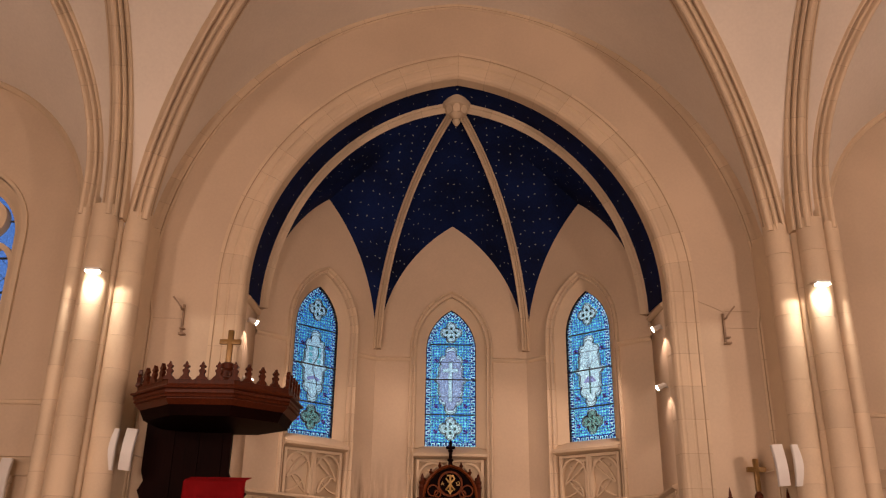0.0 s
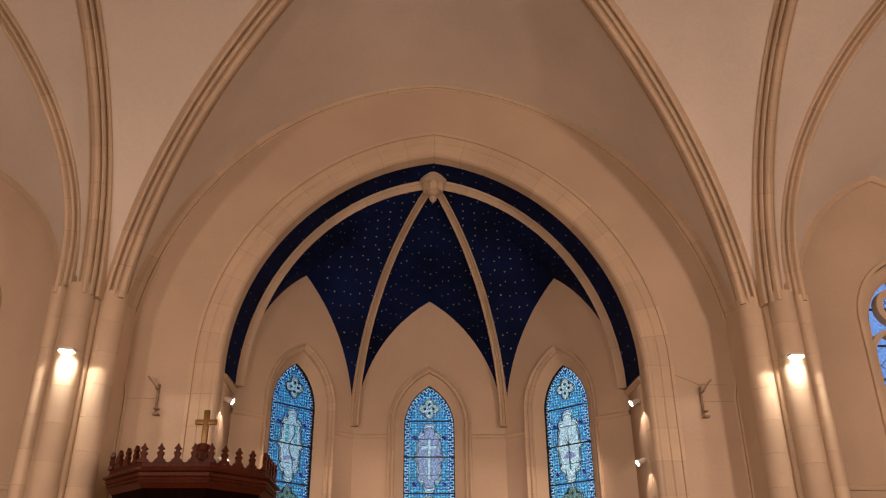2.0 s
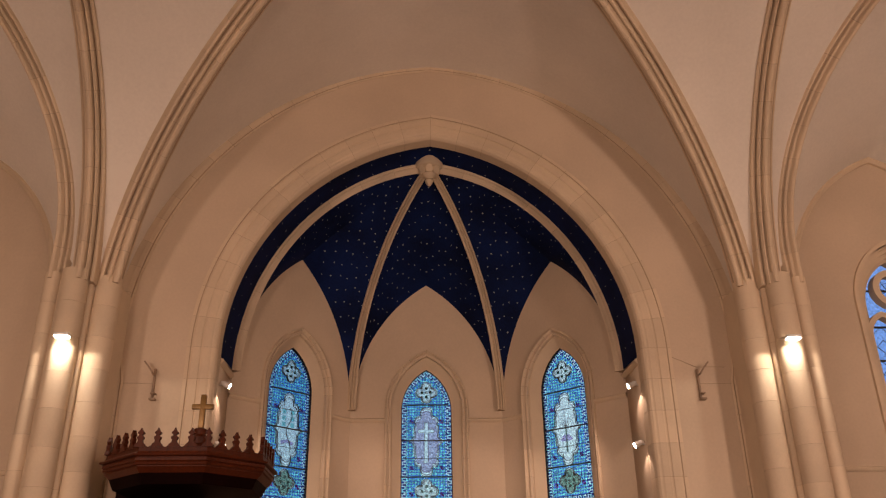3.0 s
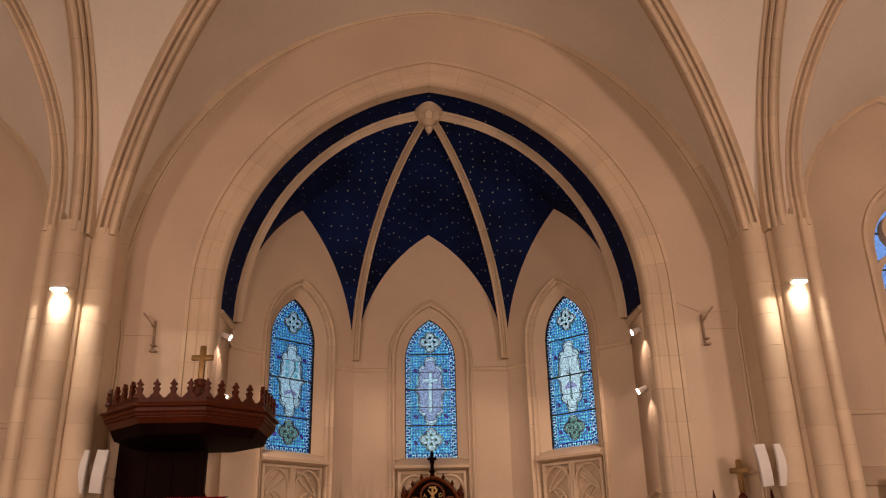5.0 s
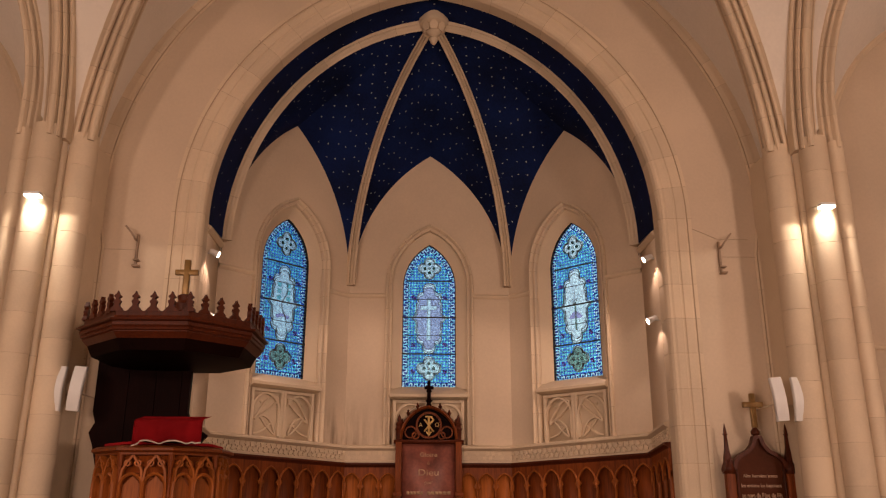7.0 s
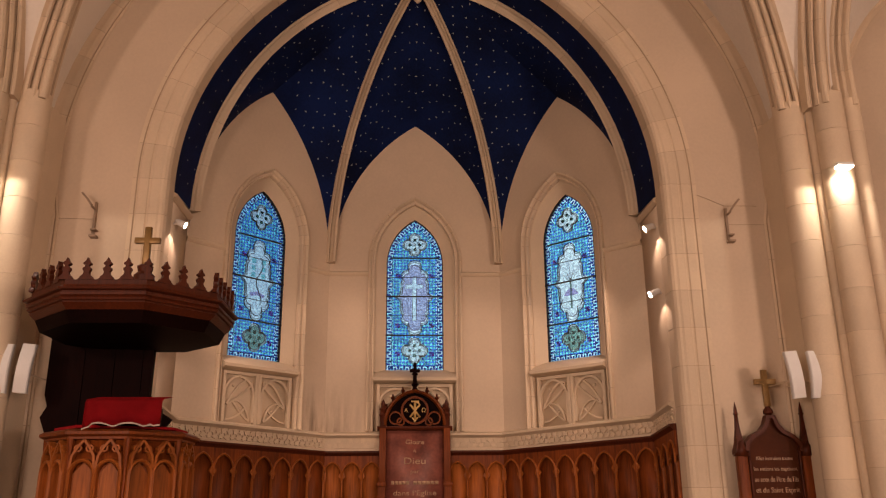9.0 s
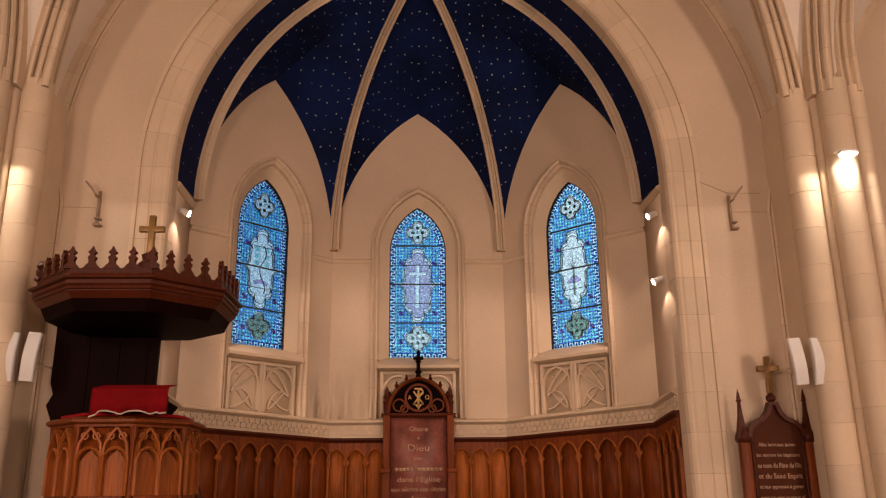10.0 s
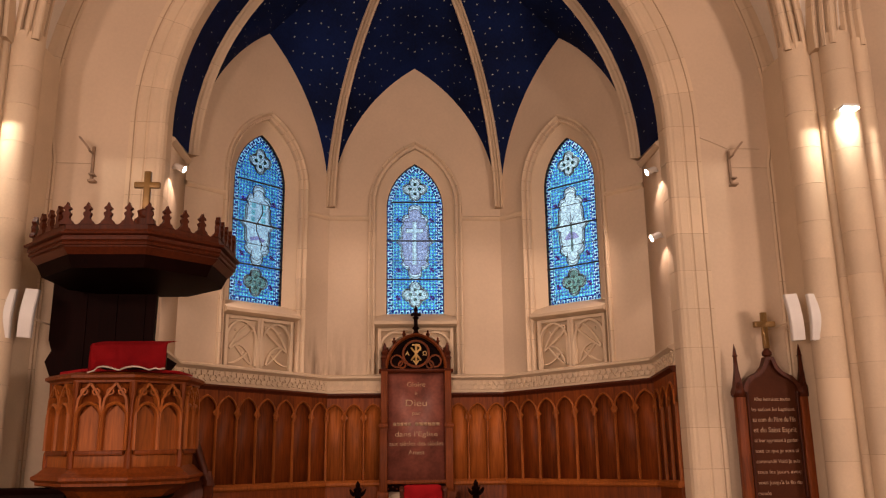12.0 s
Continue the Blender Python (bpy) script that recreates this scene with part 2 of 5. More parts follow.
def lathe(bm, profile, steps=16, centre=(0, 0), start=0.0):
    """A turned body: profile of radius and height."""
    rings = []
    for r, z in profile:
        rings.append([bm.verts.new((centre[0] + r * math.cos(start + 2 * math.pi * k / steps), centre[1] + r * math.sin(start + 2 * math.pi * k / steps), z)) for k in range(steps)])
    for a, b in zip(rings, rings[1:]):
        for k in range(steps):
            bm.faces.new((a[k], a[(k + 1) % steps], b[(k + 1) % steps], b[k]))
    bm.faces.new(rings[0][::-1])
    bm.faces.new(rings[-1])


def pointed(half, spring, rise, n=12, left_to_right=True):
    """A pointed arch from its left springing over the apex to the right one, as x and z."""
    c = (rise * rise - half * half) / (2 * half)
    r = half + c
    top = math.acos(max(-1, min(1, c / r)))
    right = [(-c + r * math.cos(top * k / n), spring + r * math.sin(top * k / n)) for k in range(n + 1)]
    left = [(-x, z) for x, z in right]
    return left + right[-2::-1]


def sweep(bm, profile, stations, closed=False, caps=True):
    """A moulding: the profile's points (a, b) laid at stations of (place, A, B)."""
    rings = [[bm.verts.new(p + A * a + B * b) for a, b in profile] for p, A, B in stations]
    n = len(profile)
    pairs = list(zip(rings, rings[1:])) + ([(rings[-1], rings[0])] if closed else [])
    for r0, r1 in pairs:
        for k in range(n):
            bm.faces.new((r0[k], r0[(k + 1) % n], r1[(k + 1) % n], r1[k]))
    if caps and not closed:
        bm.faces.new(rings[0][::-1])
        bm.faces.new(rings[-1])


def outline_stations(points, y=0.0):
    """Stations along a line of (x, z) in a wall's plane: A points outwards from the opening, B out of the wall."""
    out = []
    for i, (x, z) in enumerate(points):
        x0, z0 = points[max(0, i - 1)]
        x1, z1 = points[min(len(points) - 1, i + 1)]
        t = Vector((x1 - x0, 0, z1 - z0)).normalized()
        if 0 < i < len(points) - 1:
            ta, tb = Vector((x - x0, 0, z - z0)).normalized(), Vector((x1 - x, 0, z1 - z)).normalized()
            grow = 1 / max(0.4, math.cos(ta.angle(tb, 0) / 2))
        else:
            grow = 1
        out.append((Vector((x, y, z)), Vector((-t.z, 0, t.x)) * grow, Vector((0, -1, 0))))
    return out


def arc_stations(foot, way, length, spring, radius, base=None, n=20, height=None):
    """Stations up a shaft from base and along a rib over the plan line from foot, a quarter of an ellipse: A across the rib, B towards its hollow side."""
    height = height or radius
    way = Vector((way[0], way[1], 0)).normalized()
    across = Vector((-way.y, way.x, 0))
    end = math.acos(max(-1, 1 - length / radius))
    out = []
    if base is not None:
        m = max(2, int((spring - base) / 0.42))
        out += [(Vector((foot[0], foot[1], base + (spring - base) * k / m)), across, way) for k in range(m)]
    for k in range(n + 1):
        th = end * k / n
        u, z = radius * (1 - math.cos(th)), spring + height * math.sin(th)
        out.append((Vector((foot[0], foot[1], z)) + way * u, across, (way * height * math.cos(th) - Vector((0, 0, radius * math.sin(th)))).normalized()))
    return out


def stone_courses(name, profile, stations, parent, mat=None, gap=0.006, per=1):
    """A moulding cut into stones with open joints, on a core of mortar."""
    core = bmesh.new()
    cx, cy = sum(a for a, b in profile) / len(profile), sum(b for a, b in profile) / len(profile)
    sweep(core, [(cx + (a - cx) * 0.965, cy + (b - cy) * 0.965) for a, b in profile], stations)
    part("mortar_core", core, MORTAR, parent, flat=True)
    for i in range(0, len(stations) - 1, per):
        piece = stations[i : i + per + 1]
        (p0, a0, b0), (p1, a1, b1) = piece[0], piece[1]
        (q0, c0, d0), (q1, c1, d1) = piece[-1], piece[-2]
        e0, e1 = (p1 - p0).normalized() * gap / 2, (q1 - q0).normalized() * gap / 2
        bm = bmesh.new()
        sweep(bm, profile, [(p0 + e0, a0, b0), *piece[1:-1], (q0 + e1, c0, d0)])
        part(name, bm, mat or STONE, parent, flat=True)


def web(bm, lower, upper, bulge=0.0, n=8, out=Vector((0, 0, 1))):
    """A vault cell between two lines with as many points."""
    rows = []
    for a, b in zip(lower, upper):
        rows.append([bm.verts.new(a.lerp(b, k / n) + out * bulge * 4 * (k / n) * (1 - k / n) * (b - a).length) for k in range(n + 1)])
    for r0, r1 in zip(rows, rows[1:]):
        for k in range(n):
            bm.faces.new((r0[k], r0[k + 1], r1[k + 1], r1[k]))


def half_arch_line(half, spring, rise, n):
    """From the springing to the apex: distance inwards and height."""
    c = (rise * rise - half * half) / (2 * half)
    r = half + c
    top = math.acos(max(-1, min(1, c / r)))
    return [(half - (-c + r * math.cos(top * k / n)), spring + r * math.sin(top * k / n)) for k in range(n + 1)]


def wall_with_opening(name, m, x0, x1, z0, z1, half, sill, spring, rise, thick, mat, label, centre=0.0):
    """A wall with one pointed opening right through it."""
    arch = [(centre + x, z) for x, z in pointed(half, spring, rise, 14)]
    k = len(arch) // 2
    left = [(x0, z0), (centre, z0), (centre, sill), (centre - half, sill), *arch[: k + 1], (centre, z1), (x0, z1)]
    right = [(centre, z0), (x1, z0), (x1, z1), (centre, z1), *arch[k:], (centre + half, sill), (centre, sill)]
    if sill <= z0 + 1e-6:
        left = [(x0, z0), (centre - half, z0), *arch[: k + 1], (centre, z1), (x0, z1)]
        right = [(centre + half, z0), (x1, z0), (x1, z1), (centre, z1), *arch[k:]]
    bm = bmesh.new()
    slab(bm, left, 0, thick)
    slab(bm, right, 0, thick)
    bmesh.ops.remove_doubles(bm, verts=bm.verts[:], dist=0.0005)
    bm.transform(m)
    return tagged(part(name, bm, mat), label, "wall", kind="structure")


# ---------------------------------------------------------------- the large structure
W = 11.0            # the inner face of the chancel-arch wall
BAY_Y = 6.2         # middle of the vault bay
C1, C2 = (1.29, 13.75), (3.0, 12.05)
BOSS = Vector((0, 11.81, 8.62))

bm = bmesh.new()
box(bm, -9.6, 9.6, -8.6, W + 0.5, -0.3, 0.0)
tagged(part("floor", bm, FLOORING), "worn stone paving of the nave", "floor", kind="structure")
bm = bmesh.new()
box(bm, -3.4, 3.4, W - 0.6, 14.4, 0.0, 0.28, 0.01)
tagged(part("chancel_floor", bm, FLOORING), "raised stone floor of the chancel", "floor", kind="structure")

east = Matrix.Translation((0, W, 0))
wall_with_opening("wall_east", east, -4.6, 4.6, 0, 11.6, 3.30, 0, 5.2, 3.72, 0.26, PLASTER, "cream plastered wall pierced by the chancel arch")
for s, n in ((-1, "wall_north_east"), (1, "wall_south_east")):
    wall_with_opening(n, east, min(s * 4.6, s * 9.6), max(s * 4.6, s * 9.6), 0, 11.6, 0.66, 3.9, 5.9, 0.95, 0.5, PLASTER, "cream plastered side wall with a pointed window", centre=6.99 if s > 0 else -6.89)
for n, b in (("wall_north", (-9.6, -9.2, -8.6, W, 0, 11.6)), ("wall_south", (9.2, 9.6, -8.6, W, 0, 11.6)), ("wall_west", (-9.2, 9.2, -8.6, -8.2, 0, 11.6))):
    bm = bmesh.new()
    box(bm, *b)
    tagged(part(n, bm, PLASTER), "plain cream plastered wall", "wall", kind="structure")
bm = bmesh.new()
box(bm, -9.6, 9.6, -8.6, W + 0.5, 11.6, 11.8)
tagged(part("roof_deck", bm, PLASTER), "roof deck above the vaults", "roof", kind="structure")
bm = bmesh.new()
box(bm, -4.4, 4.4, W + 0.26, 15.2, 9.3, 9.5)
tagged(part("chancel_roof_deck", bm, PLASTER), "roof deck above the chancel", "roof", kind="structure")

# ---- nave and side vaults
NS = 24


def arc_line(foot, goal, spring, radius, height):
    way = Vector((goal[0] - foot[0], goal[1] - foot[1], 0))
    return [p for p, A, B in arc_stations(foot, way, way.length, spring, radius, n=NS, height=height)]


DIAG = dict(foot=(4.40, 10.40), goal=(0.0, BAY_Y), spring=5.2, radius=6.09, height=4.65)
ARCADE = dict(foot=(4.62, 10.12), goal=(4.62, BAY_Y), spring=5.8, radius=4.25, height=4.25)
SIDE = dict(foot=(4.97, 10.22), goal=(7.0, BAY_Y), spring=6.3, radius=4.46, height=3.62)


def flip(points, sx=1, mirror_y=False):
    return [Vector((p.x * sx, 2 * BAY_Y - p.y if mirror_y else p.y, p.z)) for p in points]


formeret = [Vector((4.5 - u, W, z)) for u, z in half_arch_line(4.5, 5.2, 4.8, NS)]
side_formeret = [Vector((5.40 + u, W, z)) for u, z in half_arch_line(1.60, 6.0, 2.34, NS)]
diag, arcade, side = (arc_line(**k) for k in (DIAG, ARCADE, SIDE))
side_out = [Vector((14.0 - p.x, p.y, p.z)) for p in side]
side_formeret_out = [Vector((14.0 - p.x, p.y, p.z)) for p in side_formeret]
outer_arch = [Vector((9.2, p.y, p.z)) for p in arcade]
bm = bmesh.new()
for sx in (-1, 1):
    for my in (False, True):
        for lo, hi in ((formeret, diag), (arcade, diag), (side_formeret, side), (arcade, side), (side_formeret_out, side_out), (outer_arch, side_out)):
            web(bm, flip(lo, sx, my), flip(hi, sx, my), 0.02)
geom = bmesh.ops.duplicate(bm, geom=bm.verts[:] + bm.edges[:] + bm.faces[:])["geom"]
bmesh.ops.translate(bm, verts=[g for g in geom if isinstance(g, bmesh.types.BMVert)], vec=(0, -9.6, 0))
bmesh.ops.remove_doubles(bm, verts=bm.verts[:], dist=0.002)
tagged(part("ceiling_nave_vault", bm, VAULT, smooth=True), "pale plastered rib-vault cells over the nave", "ceiling", kind="structure")

HALF_RIB = [(-0.160, -0.22), (-0.160, 0.035), (-0.140, 0.055), (-0.118, 0.050), (-0.104, -0.012), (-0.088, 0.045), (-0.098, 0.095), (-0.080, 0.130), (-0.055, 0.120), (-0.046, 0.068), (-0.036, 0.130), (-0.040, 0.175), (-0.022, 0.205)]
RIB = HALF_RIB + [(0.0, 0.212)] + [(-a, b) for a, b in HALF_RIB[::-1]]


def rib_thing(name, label, foot, goal, spring, radius, height, profile, base, sx=1, my=False, n=24, per=2, group=""):
    f = (foot[0] * sx, 2 * BAY_Y - foot[1] if my else foot[1])
    g = (goal[0] * sx, 2 * BAY_Y - goal[1] if my else goal[1])
    way = Vector((g[0] - f[0], g[1] - f[1], 0))
    r = thing(name, label, "vault rib", group=group, kind="structure")
    st = arc_stations(f, way, way.length, spring, radius, base=base, n=n, height=height)
    first = max(k for k, q in enumerate(st) if q[0].z <= 5.92)
    st = st[first:]
    stone_courses("rib_stone", profile, st, r, per=per)
    return r


for sx in (-1, 1):
    rib_thing("vault_rib_diagonal", "moulded cream stone diagonal rib of the vault", **DIAG, profile=RIB, base=None, sx=sx, n=32, group="nave vault ribs")
    rib_thing("vault_rib_arcade", "moulded cream stone arch between the piers", **ARCADE, profile=[(a * 0.95, b * 0.9) for a, b in RIB], base=None, sx=sx, n=24, group="nave vault ribs")
    rib_thing("vault_rib_side", "moulded cream stone rib of the side vault", **SIDE, profile=[(a * 0.68, b * 0.85) for a, b in RIB], base=5.85, sx=sx, n=24, group="side vault ribs")
    for key, nm in ((DIAG, "vault_rib_diagonal"), (SIDE, "vault_rib_side")):
        f = (key["foot"][0] * sx, 2 * BAY_Y - key["foot"][1])
        way = Vector((key["goal"][0] * sx - f[0], key["goal"][1] - f[1], 0))
        bm = bmesh.new()
        sweep(bm, RIB, arc_stations(f, way, way.length, key["spring"], key["radius"], n=16, height=key["height"]))
        tagged(part(nm, bm, STONE), "moulded cream stone rib of the vault", "vault rib", kind="structure")
    # thin wall ribs where the side vault meets the wall
    line = [(sx * (p.x), p.z) for p in side_formeret + side_formeret_out[-2::-1]]
    bm = bmesh.new()
    st = outline_stations(line if sx > 0 else line[::-1])
    sweep(bm, [(-0.05, -0.02), (-0.05, 0.05), (0.0, 0.09), (0.05, 0.06), (0.05, -0.02)], st)
    bm.transform(Matrix.Translation((0, W, 0)))
    tagged(part("wall_rib", bm, STONE), "thin cream stone wall rib under the side vault", "vault rib", kind="structure")


# the roll that runs up beside the pier and round the edge of the wall under the vault
roll_line = [(-4.27, 0.4 + (5.2 - 0.4) * k / 10) for k in range(10)] + [(x * 0.968, z) for x, z in pointed(4.5, 5.2, 4.8, 36)]
roll_line += [(-x, z) for x, z in roll_line[9::-1]]
wr = thing("wall_rib", "thin cream stone roll round the wall under the vault", "vault rib", kind="structure")
stone_courses("rib_stone", [(-0.07, -0.01), (-0.07, 0.012), (-0.05, 0.022), (-0.03, 0.012), (-0.01, 0.030), (0.03, 0.045), (0.07, 0.045), (0.14, 0.06), (0.14, -0.01)], outline_stations(roll_line, W), wr, per=2)


# ---- piers: a core with four round shafts, built of drums
def round_profile(r, n=14):
    return [(r * math.cos(2 * math.pi * k / n), r * math.sin(2 * math.pi * k / n)) for k in range(n)]


SHAFTS = [((4.37, 10.38), 0.175, 0.42, 5.70), ((4.545, 10.22), 0.05, 0.9, 5.70), ((4.70, 10.10), 0.170, 0.47, 5.70), ((5.02, 10.20), 0.115, 0.42, 5.70)]
for sx in (-1, 1):
    pier = thing("pier", "clustered cream stone pier with round shafts beside the chancel arch", "pier", group="piers", kind="structure")
    bm = bmesh.new()
    core = [(4.26, W), (4.28, 10.58), (4.42, 10.32), (4.50, 10.26), (4.60, 10.19), (4.72, 10.12), (4.90, 10.14), (5.04, 10.20), (5.14, 10.45), (5.20, W)]
    lo = [bm.verts.new((sx * x, y, 0)) for x, y in core]
    hi = [bm.verts.new((sx * x, y, 5.93)) for x, y in core]
    for i in range(len(core)):
        j = (i + 1) % len(core)
        bm.faces.new((lo[i], lo[j], hi[j], hi[i]))
    bm.faces.new(hi)
    part("pier_core", bm, STONE, pier)
    bm = bmesh.new()
    spr = [(4.45, W), (4.50, 10.52), (4.74, 10.20), (4.97, 10.25), (5.22, 10.50), (5.44, W)]
    lo = [bm.verts.new((sx * x, y, 5.80)) for x, y in spr]
    hi = [bm.verts.new((sx * x, y, 6.50)) for x, y in spr]
    for i in range(len(spr)):
        j = (i + 1) % len(spr)
        bm.faces.new((lo[i], lo[j], hi[j], hi[i]))
    bm.faces.new(lo[::-1])
    bm.faces.new(hi)
    part("springer", bm, VAULT, pier, "pale plastered springing of the vault cells")
    for (x, y), r, course, top in SHAFTS:
        shaft = part("shaft_core", bmesh.new(), MORTAR, pier)
        n = int(top / course)
        st = [(Vector((sx * x, y, 0.4 + (top + 0.25 - 0.4) * k / n)), Vector((1, 0, 0)), Vector((0, 1, 0))) for k in range(n + 1)]
        bm = bmesh.new()
        sweep(bm, round_profile(r * 0.96), st)
        bm.to_mesh(shaft.data)
        bm.free()
        for a, b in zip(st, st[1:]):
            bm = bmesh.new()
            sweep(bm, round_profile(r, 20), [(a[0] + Vector((0, 0, 0.0022)), a[1], a[2]), (b[0] - Vector((0, 0, 0.0022)), b[1], b[2])])
            part("drum", bm, STONE, shaft, smooth=False)
    bm = bmesh.new()
    box(bm, min(sx * 4.15, sx * 5.35), max(sx * 4.15, sx * 5.35), 9.85, W, 0, 0.42, 0.04)
    part("plinth", bm, STONE, pier)

# ---- the chancel arch, stone by stone
arch = thing("chancel_arch", "moulded cream stone chancel arch with visible joints", "arch", kind="structure")
ring_profile = [(0.42, 0.014), (0.375, 0.014), (0.366, 0.0), (0.352, 0.003), (0.334, 0.014), (0.235, 0.016), (0.224, 0.001), (0.206, 0.001), (0.194, 0.014), (0.105, 0.014), (0.080, 0.002), (0.050, 0.004), (0.022, -0.016), (0.0, -0.06), (0.0, -0.262), (0.42, -0.262)]
half_in, spring_in, rise_in = 2.98, 5.2, 3.46
line = pointed(half_in, spring_in, rise_in, 36)
jamb = [(-half_in, 0.28 + (spring_in - 0.28) * k / 11) for k in range(11)]
arch_line = outline_stations([(x, z) for x, z in jamb + line] + [(-x, z) for x, z in jamb[::-1]], W)
stone_courses("arch_stone", ring_profile, arch_line[:12], arch)
stone_courses("arch_stone", ring_profile, arch_line[11 : 11 + 73], arch, per=3)
stone_courses("arch_stone", ring_profile, arch_line[11 + 72 :], arch)

# ---- chancel walls
FACES = {"left": ((-C2[0], C2[1]), (-C1[0], C1[1])), "centre": ((-C1[0], C1[1]), C1), "right": (C1, C2)}
GLASS_SILL = {"left": 3.37, "centre": 3.34, "right": 3.37}
GLASS_TALL = {"left": 1.76, "centre": 1.66, "right": 1.76}
GLASS_AT = {"left": 0.07, "centre": 0.0, "right": -0.07}
for key, (a, b) in FACES.items():
    m = face_frame(a, b)
    ln = (Vector(a) - Vector(b)).length / 2
    z = GLASS_SILL[key]
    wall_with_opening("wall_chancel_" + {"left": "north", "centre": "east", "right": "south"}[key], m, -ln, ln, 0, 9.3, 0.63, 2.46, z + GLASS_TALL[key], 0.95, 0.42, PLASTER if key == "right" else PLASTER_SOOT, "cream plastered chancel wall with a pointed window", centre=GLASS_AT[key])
for s in (-1, 1):
    bm = bmesh.new()
    box(bm, min(s * 3.0, s * 3.4), max(s * 3.0, s * 3.4), W + 0.26, C2[1], 0, 9.3)
    tagged(part("wall_chancel_return", bm, PLASTER), "short cream wall behind the chancel arch", "wall", kind="structure")

# ---- chancel vault
NC = 20
rib_up = {}
for s in (-1, 1):
    for cname, c, spring in (("c1", C1, 4.95), ("c2", C2, 5.15)):
        foot = Vector((s * c[0] * 0.985, c[1] - 0.03, 0))
        way = Vector((BOSS.x - foot.x, BOSS.y - foot.y, 0))
        h = BOSS.z - spring
        rad, tall = (way.length ** 2 + h * h) / (2 * way.length), None
        if cname == "c2":
            rad = way.length * 1.06
            tall = h / math.sin(math.acos(1 - way.length / rad))
        rib_up[s, cname] = (foot, way, spring, rad, tall, [p for p, A, B in arc_stations(foot, way, way.length, spring, rad, n=NC, height=tall)])
bm = bmesh.new()
STAR_SPOTS = []


def cell(lower, upper):
    web(bm, lower, upper, 0.02, 8)
    for i in range(1, len(lower)):
        a, b = lower[i], upper[i]
        d = (b - a).length
        m = int(d / 0.27)
        for k in range(m):
            f = (k + (0.5 if i % 2 else 1.0)) / (m + 0.5)
            if 0.06 < f < 0.94:
                p = a.lerp(b, f) + Vector((0, 0, 0.02 * 4 * f * (1 - f) * d))
                q = lower[i - 1].lerp(upper[i - 1], f)
                nrm = (b - a).cross(p - q).normalized()
                eye = Vector((0, 11.4, 5.2)) - p
                STAR_SPOTS.append((p, nrm if nrm.dot(eye) > 0 else -nrm))


for key, (a, b) in FACES.items():
    m = face_frame(a, b)
    ln = (Vector(a) - Vector(b)).length / 2
    rise = 2.30 if key == "centre" else 2.42
    hl = half_arch_line(ln - 0.025, 4.95, rise, NC)
    lft = [m @ Vector((-(ln - 0.025) + u, -0.002, z)) for u, z in hl]
    rgt = [m @ Vector(((ln - 0.025) - u, -0.002, z)) for u, z in hl]
    ends = {"left": ((-1, "c2"), (-1, "c1")), "centre": ((-1, "c1"), (1, "c1")), "right": ((1, "c1"), (1, "c2"))}[key]
    cell(lft, rib_up[ends[0]][5])
    cell(rgt, rib_up[ends[1]][5])
for s in (-1, 1):
    hl = half_arch_line(3.0, 5.15, 3.64, NC)
    cell([Vector((s * (3.0 - u), W + 0.255, z)) for u, z in hl], rib_up[s, "c2"][5])
tagged(part("ceiling_chancel_vault", bm, BLUE, smooth=True), "deep blue painted vault cells sown with small gilt stars", "ceiling", kind="structure")

for (s, cname), (foot, way, spring, rad, tall, pts) in rib_up.items():
    r = thing("chancel_rib", "slender cream stone rib of the blue chancel vault", "vault rib", group="chancel vault ribs", kind="structure")
    prof = [(a * 0.42, b * 0.58) for a, b in RIB]
    stone_courses("rib_stone", prof, arc_stations(foot, way, way.length, spring, rad, n=24, height=tall), r, per=3, gap=0.005)

# boss, stars and mouldings of the chancel
bm = bmesh.new()
lathe(bm, [(0.018, 8.24), (0.052, 8.28), (0.070, 8.33), (0.042, 8.37), (0.090, 8.41), (0.138, 8.46), (0.150, 8.53), (0.225, 8.56), (0.240, 8.62), (0.222, 8.66), (0.235, 8.72)], 14, (BOSS.x, BOSS.y))
boss = tagged(part("vault_boss", bm, STONE), "carved cream stone boss where the blue vault's ribs meet", "boss", kind="structure")
for k in range(8):
    a = 2 * math.pi * k / 8
    bm = bmesh.new()
    slab(bm, [(-0.055, 0), (0.055, 0), (0.075, 0.09), (0.03, 0.15), (0.0, 0.21), (-0.03, 0.15), (-0.075, 0.09)], -0.025, 0.025)
    bm.transform(Matrix.Translation((BOSS.x, BOSS.y, 8.44)) @ Matrix.Rotation(a, 4, "Z") @ Matrix.Translation((0, -0.128, 0)) @ Matrix.Rotation(radians(22), 4, "X") @ Matrix.Scale(0.85, 4))
    part("leaf", bm, STONE, boss)

bm = bmesh.new()
rng = random.Random(4)
for p, nrm in STAR_SPOTS:
    side_v = nrm.orthogonal().normalized()
    up_v = nrm.cross(side_v)
    r0 = 0.0145 * rng.uniform(0.8, 1.15)
    vs = [bm.verts.new(p + nrm * 0.012 + (side_v * math.cos(a) + up_v * math.sin(a)) * (r0 if k % 2 == 0 else r0 * 0.45)) for k, a in enumerate(2 * math.pi * j / 10 for j in range(10))]
    bm.faces.new(vs)
tagged(part("vault_stars", bm, STAR), "small gilt stars sown over the blue vault", "stars", kind="stuff")


